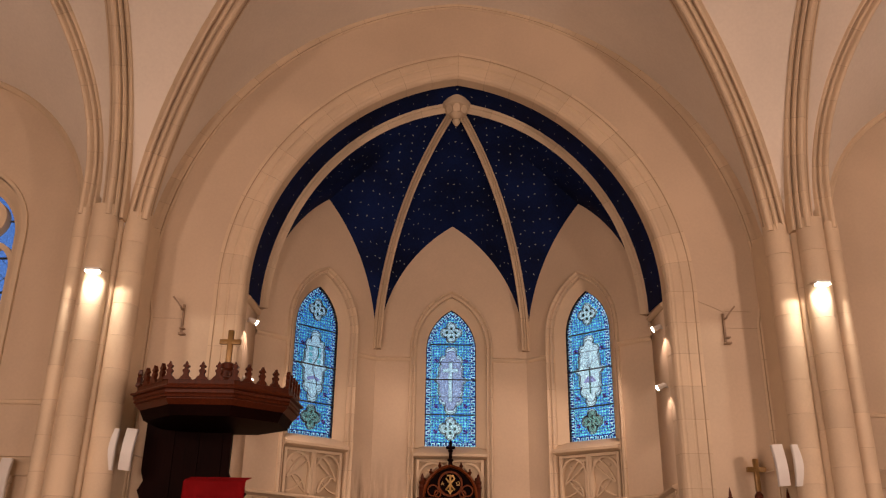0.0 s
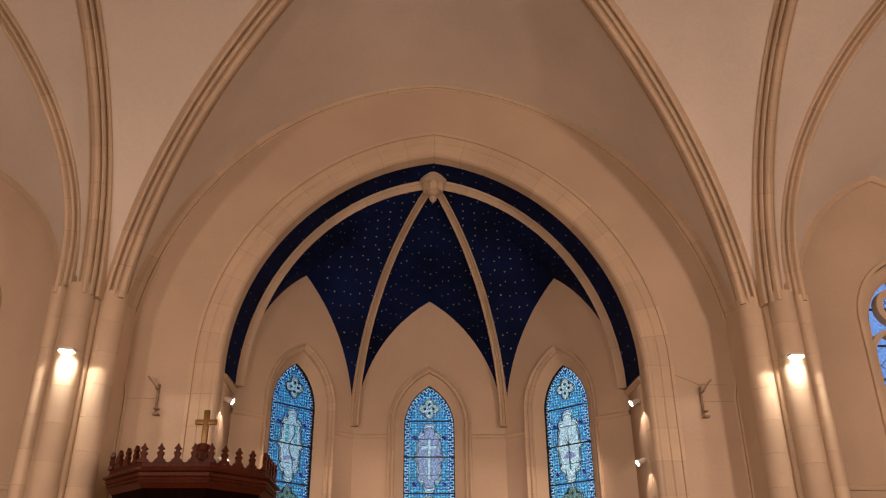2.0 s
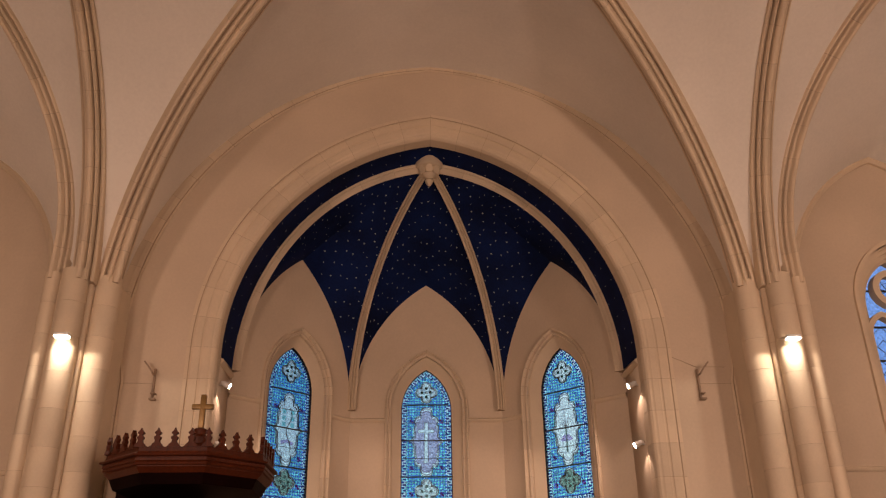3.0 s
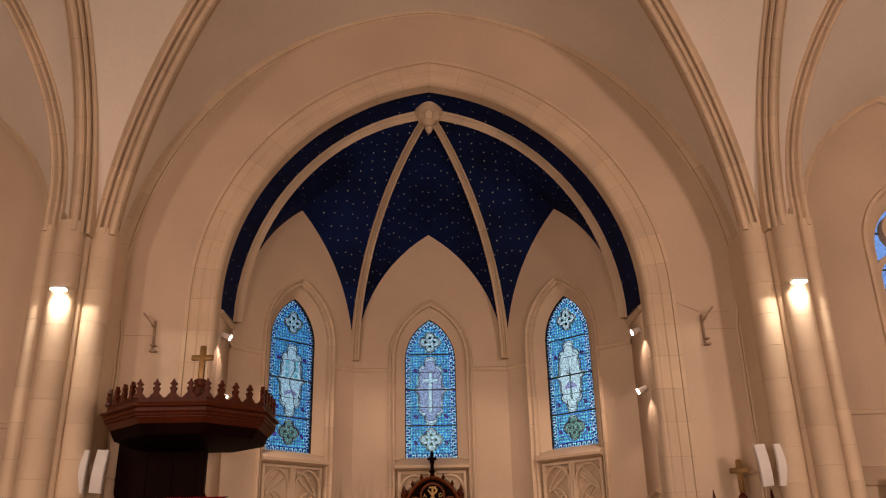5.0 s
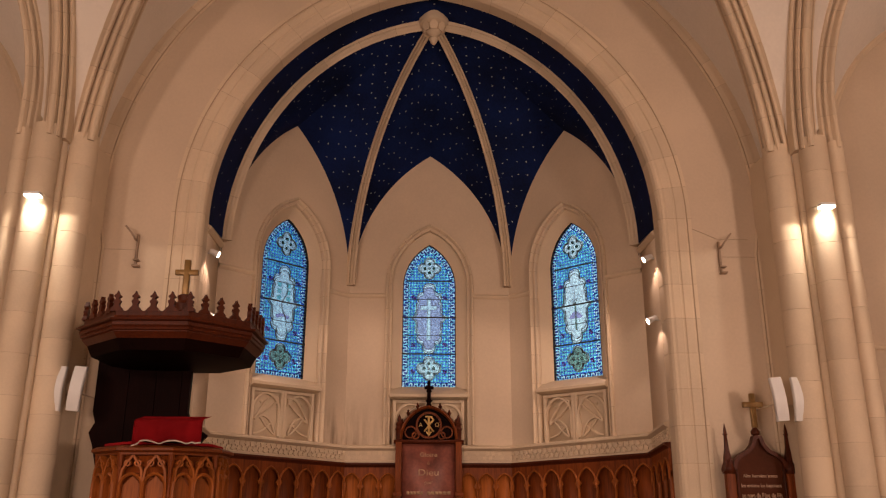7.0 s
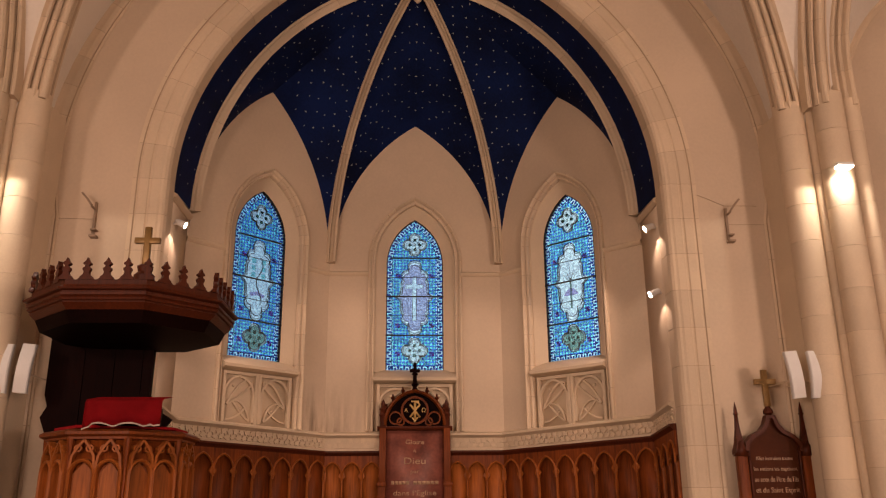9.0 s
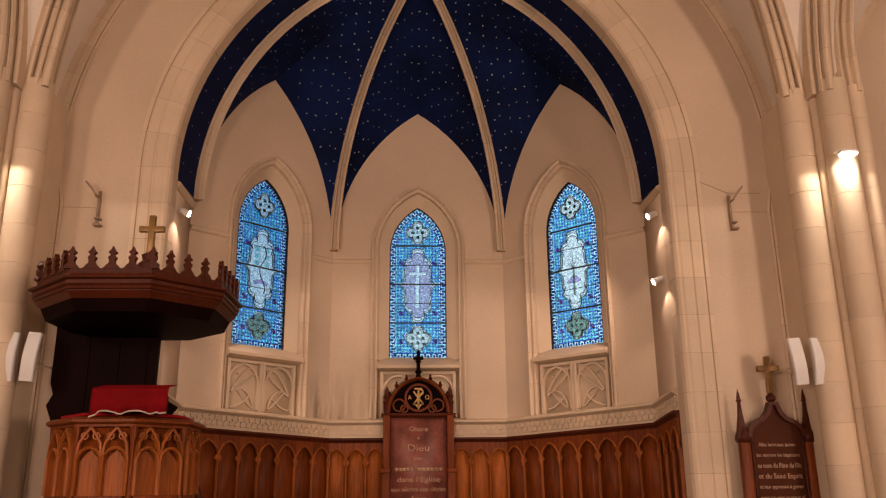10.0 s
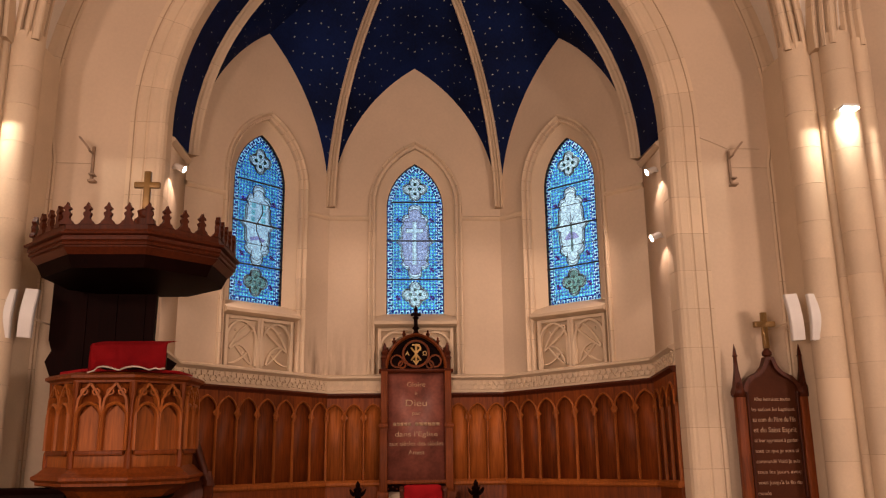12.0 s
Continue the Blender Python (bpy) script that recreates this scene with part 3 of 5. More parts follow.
def plan_stations(points, z):
    """Stations along a line in plan: A into the room, B up."""
    out = []
    for i, (x, y) in enumerate(points):
        dirs = []
        if i:
            dirs.append((Vector((x, y, 0)) - Vector((*points[i - 1], 0))).normalized())
        if i < len(points) - 1:
            dirs.append((Vector((*points[i + 1], 0)) - Vector((x, y, 0))).normalized())
        t = sum(dirs, Vector()).normalized()
        grow = 1 / max(0.4, t.dot(dirs[0]))
        out.append((Vector((x, y, z)), Vector((t.y, -t.x, 0)) * grow, Vector((0, 0, 1))))
    return out


# the old masonry rises a little towards the arch
LIFTS = (0.15, 0.07, 0.0, 0.0, 0.07, 0.15)
RETURN = [(-3.0, W + 0.26), (-C2[0], C2[1]), (-C1[0], C1[1]), C1, C2, (3.0, W + 0.26)]
bm = bmesh.new()
sweep(bm, [(-0.01, 0.0), (0.05, 0.0), (0.05, 0.025), (0.035, 0.035), (0.035, 0.175), (0.07, 0.195), (0.10, 0.21), (0.10, 0.235), (0.03, 0.26), (-0.01, 0.26)], [(p + Vector((0, 0, h)), A, B) for (p, A, B), h in zip(plan_stations(RETURN, 2.19), LIFTS)])
frieze = tagged(part("frieze", bm, STONE), "carved cream stone frieze above the chancel panelling", "frieze", kind="structure")
rng = random.Random(7)
for a, b, h0, h1 in zip(RETURN, RETURN[1:], LIFTS, LIFTS[1:]):
    m = face_frame(a, b)
    ln = (Vector(a) - Vector(b)).length / 2
    n = max(2, int(2 * ln / 0.085))
    for k in range(n):
        for row in (-1, 1):
            f = (k + (0.5 if row > 0 else 0.95)) / n
            if f > 0.99:
                continue
            x = -ln + 2 * ln * f
            bm = bmesh.new()
            lean = 1 if k % 2 else -1
            slab(bm, [(-0.045, -0.030), (-0.015, -0.022), (0.005, -0.045), (0.028, -0.018), (0.048, 0.012), (0.020, 0.014), (0.012, 0.042), (-0.010, 0.016), (-0.034, 0.026), (-0.026, 0.0)], -0.013, 0.012)
            bm.transform(m @ Matrix.Translation((x, -0.042, 2.19 + 0.105 + row * 0.034 + h0 + (h1 - h0) * f)) @ Matrix.Rotation(row * 0.5 + rng.uniform(-0.3, 0.3), 4, "Y") @ Matrix.Diagonal((lean * 0.92, 1, rng.uniform(0.8, 1.0), 1)))
            part("leaf", bm, STONE, frieze)

# string course at the springing, broken by the windows
for key, (a, b) in FACES.items():
    m = face_frame(a, b)
    ln = (Vector(a) - Vector(b)).length / 2
    for x0, x1 in ((-ln, GLASS_AT[key] - 0.70), (GLASS_AT[key] + 0.70, ln)):
        bm = bmesh.new()
        sweep(bm, [(-0.01, 0), (0.02, 0.0), (0.05, 0.03), (0.05, 0.05), (0.0, 0.075), (-0.01, 0.075)], [(m @ Vector((x, 0, 4.76)), m.to_3x3() @ Vector((0, -1, 0)), Vector((0, 0, 1))) for x in (x0, x1)])
        tagged(part("string_course", bm, STONE), "thin cream stone string course at the vault's springing", "moulding", kind="structure")
for s in (-1, 1):
    bm = bmesh.new()
    sweep(bm, [(-0.01, 0), (0.02, 0.0), (0.06, 0.04), (0.06, 0.07), (0.0, 0.10), (-0.01, 0.10)], [(Vector((s * 3.0, y, 5.04)), Vector((-s, 0, 0)), Vector((0, 0, 1))) for y in (W + 0.26, C2[1])])
    tagged(part("string_course", bm, STONE), "thin cream stone string course at the vault's springing", "moulding", kind="structure")
    x0, x1 = sorted((s * 5.2, s * 9.2))
    for z, prof, mt in ((3.47, [(-0.01, 0), (0.04, 0), (0.06, 0.03), (0.06, 0.05), (-0.01, 0.07)], STONE), (2.55, [(-0.01, 0), (0.05, 0.0), (0.05, 0.03), (0.03, 0.04), (0.03, 0.16), (0.08, 0.20), (0.08, 0.23), (-0.01, 0.25)], STONE)):
        bm = bmesh.new()
        sweep(bm, prof, [(Vector((x, W, z)), Vector((0, -1, 0)), Vector((0, 0, 1))) for x in (x0, x1)])
        tagged(part("side_moulding", bm, mt), "cream stone moulding along the side wall", "moulding", kind="structure")


# ---------------------------------------------------------------- stained windows
SKY_GLASS = stained("sky_blue_glass", (0.54, 0.80, 1.0))
SKY_DEEP = stained("deeper_sky_glass", (0.27, 0.50, 0.90))
NAVY = stained("navy_glass", (0.035, 0.075, 0.30))
ROYAL = stained("royal_blue_glass", (0.035, 0.10, 0.60))
GREEN = stained("grey_green_glass", (0.18, 0.30, 0.26))
PALE = stained("pale_glass", (0.84, 0.92, 1.0))
BACKING = stained("clouded_backing_glass", (0.68, 0.79, 1.0))
LILAC = stained("lilac_glass", (0.72, 0.64, 0.98))
ROSE = stained("rose_glass", (0.70, 0.22, 0.50))
CREAMG = stained("cream_glass", (1.0, 1.0, 0.92))
OLIVE = stained("olive_glass", (0.46, 0.54, 0.50))


def inset(half, spring, rise, d):
    """A pointed outline drawn in by d."""
    c = (rise * rise - half * half) / (2 * half)
    r = half + c - d
    return half - d, spring, math.sqrt(max(0.01, r * r - c * c))


def inside_arch(x, z, sill, half, spring, rise):
    if z < sill or abs(x) > half:
        return False
    if z <= spring:
        return True
    c = (rise * rise - half * half) / (2 * half)
    return (abs(x) + c) ** 2 + (z - spring) ** 2 < (half + c) ** 2


def quatrefoil(cx, cz, r, n=6):
    pts = []
    for q in range(4):
        a0 = math.pi / 2 * q
        ox, oz = cx + 0.55 * r * math.cos(a0), cz + 0.55 * r * math.sin(a0)
        for k in range(n + 1):
            a = a0 - radians(108) + radians(216) * k / n
            pts.append((ox + 0.50 * r * math.cos(a), oz + 0.50 * r * math.sin(a)))
    return pts


def medallion(z0, z1, w):
    """A tall cartouche with lobed ends and pointed flanks."""
    zm, h = (z0 + z1) / 2, (z1 - z0) / 2
    right = [(0.0, 1.0), (0.26, 0.95), (0.36, 0.84), (0.34, 0.74), (0.60, 0.70), (0.72, 0.58), (0.62, 0.48), (0.72, 0.42), (0.74, 0.12), (1.0, 0.0)]
    right += [(x, -z) for x, z in right[-2::-1]]
    full = right + [(-x, z) for x, z in right[-2:0:-1]]
    return [(x * w, zm + z * h) for x, z in full]


def in_polygon(x, z, pts):
    hit = False
    for (x0, z0), (x1, z1) in zip(pts, pts[1:] + pts[:1]):
        if (z0 > z) != (z1 > z) and x < (x1 - x0) * (z - z0) / (z1 - z0) + x0:
            hit = not hit
    return hit


def strip(bm, pts, width, y0, y1, closed=True):
    """A band of even width along a flat line."""
    n = len(pts)
    ring = []
    for i in range(n):
        a = pts[i - 1] if (closed or i) else pts[i]
        b = pts[(i + 1) % n] if (closed or i < n - 1) else pts[i]
        t = Vector((b[0] - a[0], b[1] - a[1]))
        t = t.normalized() if t.length > 1e-9 else Vector((1, 0))
        nx, nz = -t.y * width / 2, t.x * width / 2
        x, z = pts[i]
        ring.append([bm.verts.new((x + nx, y0, z + nz)), bm.verts.new((x - nx, y0, z - nz)), bm.verts.new((x - nx, y1, z - nz)), bm.verts.new((x + nx, y1, z + nz))])
    for i in range(n if closed else n - 1):
        a, b = ring[i], ring[(i + 1) % n]
        for k in range(4):
            bm.faces.new((a[k], a[(k + 1) % 4], b[(k + 1) % 4], b[k]))


def scaled(pts, f):
    cx, cz = sum(p[0] for p in pts) / len(pts), sum(p[1] for p in pts) / len(pts)
    return [(cx + (x - cx) * f, cz + (z - cz) * f) for x, z in pts]


def plate(name, pts, mat, parent, y=0.0, thick=0.004, label=""):
    bm = bmesh.new()
    slab(bm, pts, y, y + thick)
    ob = part(name, bm, mat, parent, label)
    return ob


def stained_window(name, m, sill, tall, motif, label):
    """Leaded light in its opening; local y = 0 is the glass."""
    half, spring, rise = 0.43, sill + tall, 0.72
    win = thing(name, label, "window", m, kind="structure")
    top = spring + rise
    # border blocks
    hi, si, ri = inset(half, spring, rise, 0.038)
    path = [(-hi, sill + 0.04)] + pointed(hi, si, ri, 16) + [(hi, sill + 0.04)]
    path = path + [(-hi, sill + 0.04)]
    lens = [0.0]
    for (xa, za), (xb, zb) in zip(path, path[1:]):
        lens.append(lens[-1] + math.hypot(xb - xa, zb - za))

    def along(s):
        for i in range(len(path) - 1):
            if lens[i + 1] >= s:
                f = (s - lens[i]) / max(1e-9, lens[i + 1] - lens[i])
                return (path[i][0] + (path[i + 1][0] - path[i][0]) * f, path[i][1] + (path[i + 1][1] - path[i][1]) * f), (path[i + 1][0] - path[i][0], path[i + 1][1] - path[i][1])
        return path[-1], (1, 0)

    navy, key_light, key_pale = bmesh.new(), bmesh.new(), bmesh.new()
    count = int(lens[-1] / 0.088)
    step = lens[-1] / count
    for k in range(count):
        (x, z), (dx, dz) = along((k + 0.5) * step)
        t = Vector((dx, dz)).normalized()
        nn = Vector((-t.y, t.x))  # outwards
        c0 = Vector((x, z)) + nn * -0.008
        # the pale key pattern steps in and out along the border, between navy pieces
        for f0, f1, lo, hi in ((-0.5, -0.34, -0.034, 0.032), (-0.34, 0.0, 0.014, 0.032), (0.0, 0.16, -0.034, 0.032), (0.16, 0.5, -0.034, -0.016)):
            mt = (key_light, key_pale)[k % 2]
            for target, b0, b1 in ((navy, -0.047, lo), (mt, lo, hi), (navy, hi, 0.047)):
                q = [c0 + t * (a * step) + nn * b for a, b in ((f0, b0), (f1, b0), (f1, b1), (f0, b1))]
                target.faces.new([target.verts.new((p.x, 0.0, p.y)) for p in q])
    for bm, mt, txt in ((navy, NAVY, "navy border glass"), (key_light, CREAMG, "pale key-pattern border glass"), (key_pale, SKY_GLASS, "light blue key-pattern border glass")):
        tagged(part("border_glazing", bm, mt, win, txt), kind="stuff")
    # figures
    zq1, zq0 = top - 0.40, sill + 0.32
    med = medallion(sill + 0.55, sill + 1.73, 0.29)
    foil1, foil0 = quatrefoil(0, zq1, 0.18), quatrefoil(0, zq0, 0.19)
    hf, sf, rf = inset(half, spring, rise, 0.088)
    # diaper field of small lozenges
    field, deep = bmesh.new(), bmesh.new()
    q = 0.048
    row = 0
    z = sill + 0.098
    while z < top:
        x = -0.4 + (q / 2 if row % 2 else 0)
        while x < 0.4:
            if inside_arch(x, z, sill + 0.09, hf, sf, rf) and not (in_polygon(x, z, med) or in_polygon(x, z, foil1) or in_polygon(x, z, foil0)):
                slab(field if row % 2 else deep, [(x - q / 2, z), (x, z - q / 2), (x + q / 2, z), (x, z + q / 2)], 0, 0.004)
            x += q
        z += q / 2
        row += 1
    ob = part("lozenge_glazing", field, SKY_GLASS, win, "small sky-blue lozenge panes")
    tagged(ob, kind="stuff")
    tagged(part("lozenge_glazing", deep, SKY_DEEP, win, "small deeper blue lozenge panes"), kind="stuff")
    plate("backing_pane", [(-half, sill)] + pointed(half, spring, rise, 14) + [(half, sill)], BACKING, win, 0.012)
    zm = sill + 1.14
    cross = [(-0.030, zm - 0.36), (0.030, zm - 0.36), (0.030, zm + 0.15), (0.130, zm + 0.15), (0.130, zm + 0.21), (0.030, zm + 0.21), (0.030, zm + 0.33), (-0.030, zm + 0.33), (-0.030, zm + 0.21), (-0.130, zm + 0.21), (-0.130, zm + 0.15), (-0.030, zm + 0.15)]
    # cartouche and quatrefoils: pale rim, tinted heart
    for pts, rim, heart in ((med, PALE, LILAC if motif == "cross" else PALE), (foil1, CREAMG, PALE), (foil0, CREAMG, OLIVE if motif != "cross" else PALE)):
        if pts is med:
            # the heart is cut round the figure that it carries
            bm = bmesh.new()
            cell_w, inner = 0.02, scaled(med, 0.90)
            for iz in range(int(1.2 / cell_w)):
                for ix in range(-15, 15):
                    cx, cz = (ix + 0.5) * cell_w, sill + 0.48 + (iz + 0.5) * cell_w
                    if in_polygon(cx, cz, inner) and not (motif == "cross" and in_polygon(cx, cz, cross)):
                        bm.faces.new([bm.verts.new((cx + a * cell_w / 2, -0.001, cz + b * cell_w / 2)) for a, b in ((-1, -1), (1, -1), (1, 1), (-1, 1))])
            bmesh.ops.remove_doubles(bm, verts=bm.verts[:], dist=0.001)
            part("heart_pane", bm, heart, win)
            if motif == "cross":
                bm = bmesh.new()
                strip(bm, cross, 0.007, -0.010, 0.0)
                part("lead_came", bm, LEAD, win)
        else:
            plate("heart_pane", scaled(pts, 0.90), heart, win, -0.001)
        bm = bmesh.new()
        strip(bm, scaled(pts, 0.95), 0.024, -0.004, 0.002)
        part("rim_pane", bm, rim, win)
        bm = bmesh.new()
        strip(bm, pts, 0.010, -0.007, 0.004)
        strip(bm, scaled(pts, 0.87), 0.007, -0.007, 0.004)
        part("lead_came", bm, LEAD, win)
    for cz in (zq1, zq0):
        for a in range(4):
            ox, oz = 0.075 * math.cos(a * math.pi / 2), 0.075 * math.sin(a * math.pi / 2)
            plate("petal_pane", [(ox + 0.028 * math.cos(k), cz + oz + 0.028 * math.sin(k)) for k in (j * math.pi / 4 for j in range(8))], GREEN if cz == zq1 else OLIVE, win, -0.008)
        plate("petal_pane", [(0.026 * math.cos(k), cz + 0.026 * math.sin(k)) for k in (j * math.pi / 4 for j in range(8))], PALE, win, -0.008)
    # rose and lilac flowers beside the cartouche
    for fx in (-0.255, 0.255):
        for fz in (sill + 0.27, sill + 0.70, sill + 1.48):
            for k in range(4):
                a = math.pi / 4 + k * math.pi / 2
                ox, oz = fx + 0.022 * math.cos(a), fz + 0.022 * math.sin(a)
                plate("flower_pane", [(ox + 0.024 * math.cos(j), oz + 0.024 * math.sin(j)) for j in (i * math.pi / 3 for i in range(6))], ROSE if k % 2 else LILAC, win, -0.006)
    if motif == "vine":
        bm = bmesh.new()
        strip(bm, [(0.05 * math.sin(k * 0.62) + 0.02, zm + 0.34 - k * 0.05) for k in range(15)], 0.012, -0.012, -0.006, closed=False)
        part("vine_came", bm, LEAD, win)
        for k in range(6):
            plate("scroll_pane", [((-0.085, 0.085)[k % 2] + a * 0.034, zm + 0.27 - 0.10 * (k // 2) + b * 0.034) for a, b in ((-1, -1), (1, -1), (1, 1), (-1, 1))], SKY_GLASS, win, -0.008)
        plate("scroll_pane", [(-0.13, zm - 0.20), (0.0, zm - 0.16), (0.13, zm - 0.20), (0.10, zm - 0.25), (0.0, zm - 0.21), (-0.10, zm - 0.25)], LILAC, win, -0.008)
    if motif == "lily":
        for a in (-50, -25, 0, 25, 50):
            bm = bmesh.new()
            ca, sa = math.sin(radians(a)), math.cos(radians(a))
            slab(bm, [(0.03 * ca - 0.004 * sa, zm + 0.03 * sa), (0.20 * ca, zm + 0.24 * sa), (0.03 * ca + 0.004 * sa, zm + 0.03 * sa + 0.004)], -0.012, -0.006)
            part("leaf_came", bm, LEAD, win)
        plate("lily_pane", [(-0.13, zm - 0.19), (-0.05, zm - 0.10), (0.05, zm - 0.10), (0.13, zm - 0.19), (0.05, zm - 0.20), (-0.05, zm - 0.20)], LILAC, win, -0.008)
        plate("lily_pane", [(-0.016, zm - 0.38), (0.016, zm - 0.38), (0.016, zm + 0.05), (-0.016, zm + 0.05)], OLIVE, win, -0.010)
    # iron saddle bars
    for f, th in ((0.55, 0.020), (1.15, 0.020), (1.76, 0.020), (0.85, 0.007), (1.45, 0.007)):
        bm = bmesh.new()
        wz = sill + f
        hw = half + 0.01 if wz < spring else half - 0.06
        box(bm, -hw, hw, -0.022, -0.012, wz - th / 2, wz + th / 2)
        part("saddle_bar", bm, LEAD, win)
    bm = bmesh.new()
    strip(bm, [(-half, sill)] + pointed(half, spring, rise, 16) + [(half, sill)], 0.016, -0.02, 0.012)
    part("outer_came", bm, LEAD, win)
    return win


MOTIF = {"left": "vine", "centre": "cross", "right": "lily"}
LABELS = {"left": "pointed blue stained-glass window with a vine cartouche", "centre": "pointed blue stained-glass window with a pale cross", "right": "pointed blue stained-glass window with a lily cartouche"}
HOOD = [(0.0, -0.16), (0.0, -0.004), (0.010, 0.010), (0.028, 0.010), (0.036, -0.016), (0.050, -0.016), (0.058, 0.030), (0.080, 0.056), (0.100, 0.046), (0.108, 0.0), (0.108, -0.01), (0.03, -0.16)]
for i, key in enumerate(("left", "centre", "right")):
    m = face_frame(*FACES[key])
    sill = GLASS_SILL[key]
    tall = GLASS_TALL[key]
    m = m @ Matrix.Translation((GLASS_AT[key], 0, 0))
    stained_window("window_%d" % (i + 1), m @ Matrix.Translation((0, 0.20, 0)), sill, tall, MOTIF[key], LABELS[key])
    # stone surround, course by course
    sur = thing("window_surround", "moulded cream stone surround and hood of the stained window", "window surround", m, group="window surrounds", kind="structure")
    hs = 0.60
    side_l = [(-hs, 2.46 + (sill + tall - 2.46) * k / 6) for k in range(6)]
    line = side_l + pointed(hs, sill + tall, 0.915, 8) + [(-x, z) for x, z in side_l[::-1]]
    stone_courses("surround_stone", HOOD, outline_stations(line), sur, gap=0.005, per=1)
    # inner frame holding the glass
    bm = bmesh.new()
    inner = [(-0.425, sill - 0.02)] + pointed(0.425, sill + tall, 0.715, 14) + [(0.425, sill - 0.02)]
    sweep(bm, [(0.0, -0.24), (0.0, -0.185), (0.025, -0.17), (0.160, -0.065), (0.190, -0.065), (0.190, -0.24)], outline_stations(inner))
    part("inner_frame", bm, STONE, sur)
    # sloping sill and blind tracery under it
    bm = bmesh.new()
    prof = [(0.26, sill + 0.02), (0.16, sill + 0.02), (-0.07, sill - 0.12), (-0.07, sill - 0.16), (0.02, sill - 0.19), (0.26, sill - 0.19)]
    va = [bm.verts.new((-0.605, y, z)) for y, z in prof]
    vb = [bm.verts.new((0.605, y, z)) for y, z in prof]
    for k in range(len(prof)):
        j = (k + 1) % len(prof)
        bm.faces.new((va[k], va[j], vb[j], vb[k]))
    bm.faces.new(va[::-1])
    bm.faces.new(vb)
    part("sill", bm, STONE, sur)
    bm = bmesh.new()
    box(bm, -0.61, 0.61, 0.088, 0.26, 2.44, sill - 0.17)
    part("apron", bm, STONE, sur)
    z0, z1 = 2.47, sill - 0.20
    for x in (-0.53, -0.025, 0.025, 0.53):
        bm = bmesh.new()
        box(bm, x - 0.024, x + 0.024, 0.03, 0.14, z0, z1, 0.008)
        part("apron_rib", bm, STONE, sur)
    h1 = z1 - z0
    bm = bmesh.new()
    box(bm, -0.55, 0.55, 0.033, 0.14, z1 - 0.045, z1, 0.008)
    part("apron_rail", bm, STONE, sur)
    def dagger(axis, width, rim):
        """A closed, curved leaf-shaped rim round an axis."""
        left, right = [], []
        for q, (x, z) in enumerate(axis):
            xa, za = axis[max(0, q - 1)]
            xb, zb = axis[min(len(axis) - 1, q + 1)]
            t = Vector((xb - xa, zb - za)).normalized()
            w = width * math.sin(math.pi * min(0.985, 0.015 + q / (len(axis) - 1))) ** 0.75
            left.append((x - t.y * w, z + t.x * w))
            right.append((x + t.y * w, z - t.x * w))
        bm = bmesh.new()
        strip(bm, left + right[::-1], rim, 0.048, 0.13)
        part("apron_tracery", bm, STONE, sur)

    for e in (-1, 1):
        head = [(e * (0.29 + x), z) for x, z in pointed(0.225, z1 - 0.30, 0.24, 7)]
        bm = bmesh.new()
        strip(bm, [(head[0][0], z0 + 0.05)] + head + [(head[-1][0], z0 + 0.05)], 0.030, 0.040, 0.13, closed=False)
        part("apron_tracery", bm, STONE, sur)
        steps = [k / 9 for k in range(10)]
        dagger([(e * (0.10 + 0.36 * f ** 1.5), z1 - h1 * (0.16 + 0.46 * f - 0.10 * math.sin(math.pi * f))) for f in steps], 0.060, 0.022)
        dagger([(e * (0.12 + 0.26 * f), z0 + h1 * (0.10 + 0.34 * math.sin(f * 1.5))) for f in steps], 0.048, 0.020)
        bm = bmesh.new()
        strip(bm, [(e * (0.47 - 0.30 * f), z0 + h1 * (0.10 + 0.24 * f * f)) for f in steps], 0.020, 0.055, 0.13, closed=False)
        part("apron_tracery", bm, STONE, sur)
        for cx, cz in ((0.21, 0.62), (0.36, 0.74), (0.25, 0.30)):
            bm = bmesh.new()
            lathe(bm, [(0.026, 0.0), (0.020, 0.022), (0.006, 0.032)], 8)
            bm.transform(Matrix.Translation((e * cx, 0.09, z0 + h1 * cz)) @ Matrix.Rotation(radians(90), 4, "X"))
            part("apron_leaf", bm, STONE, sur)

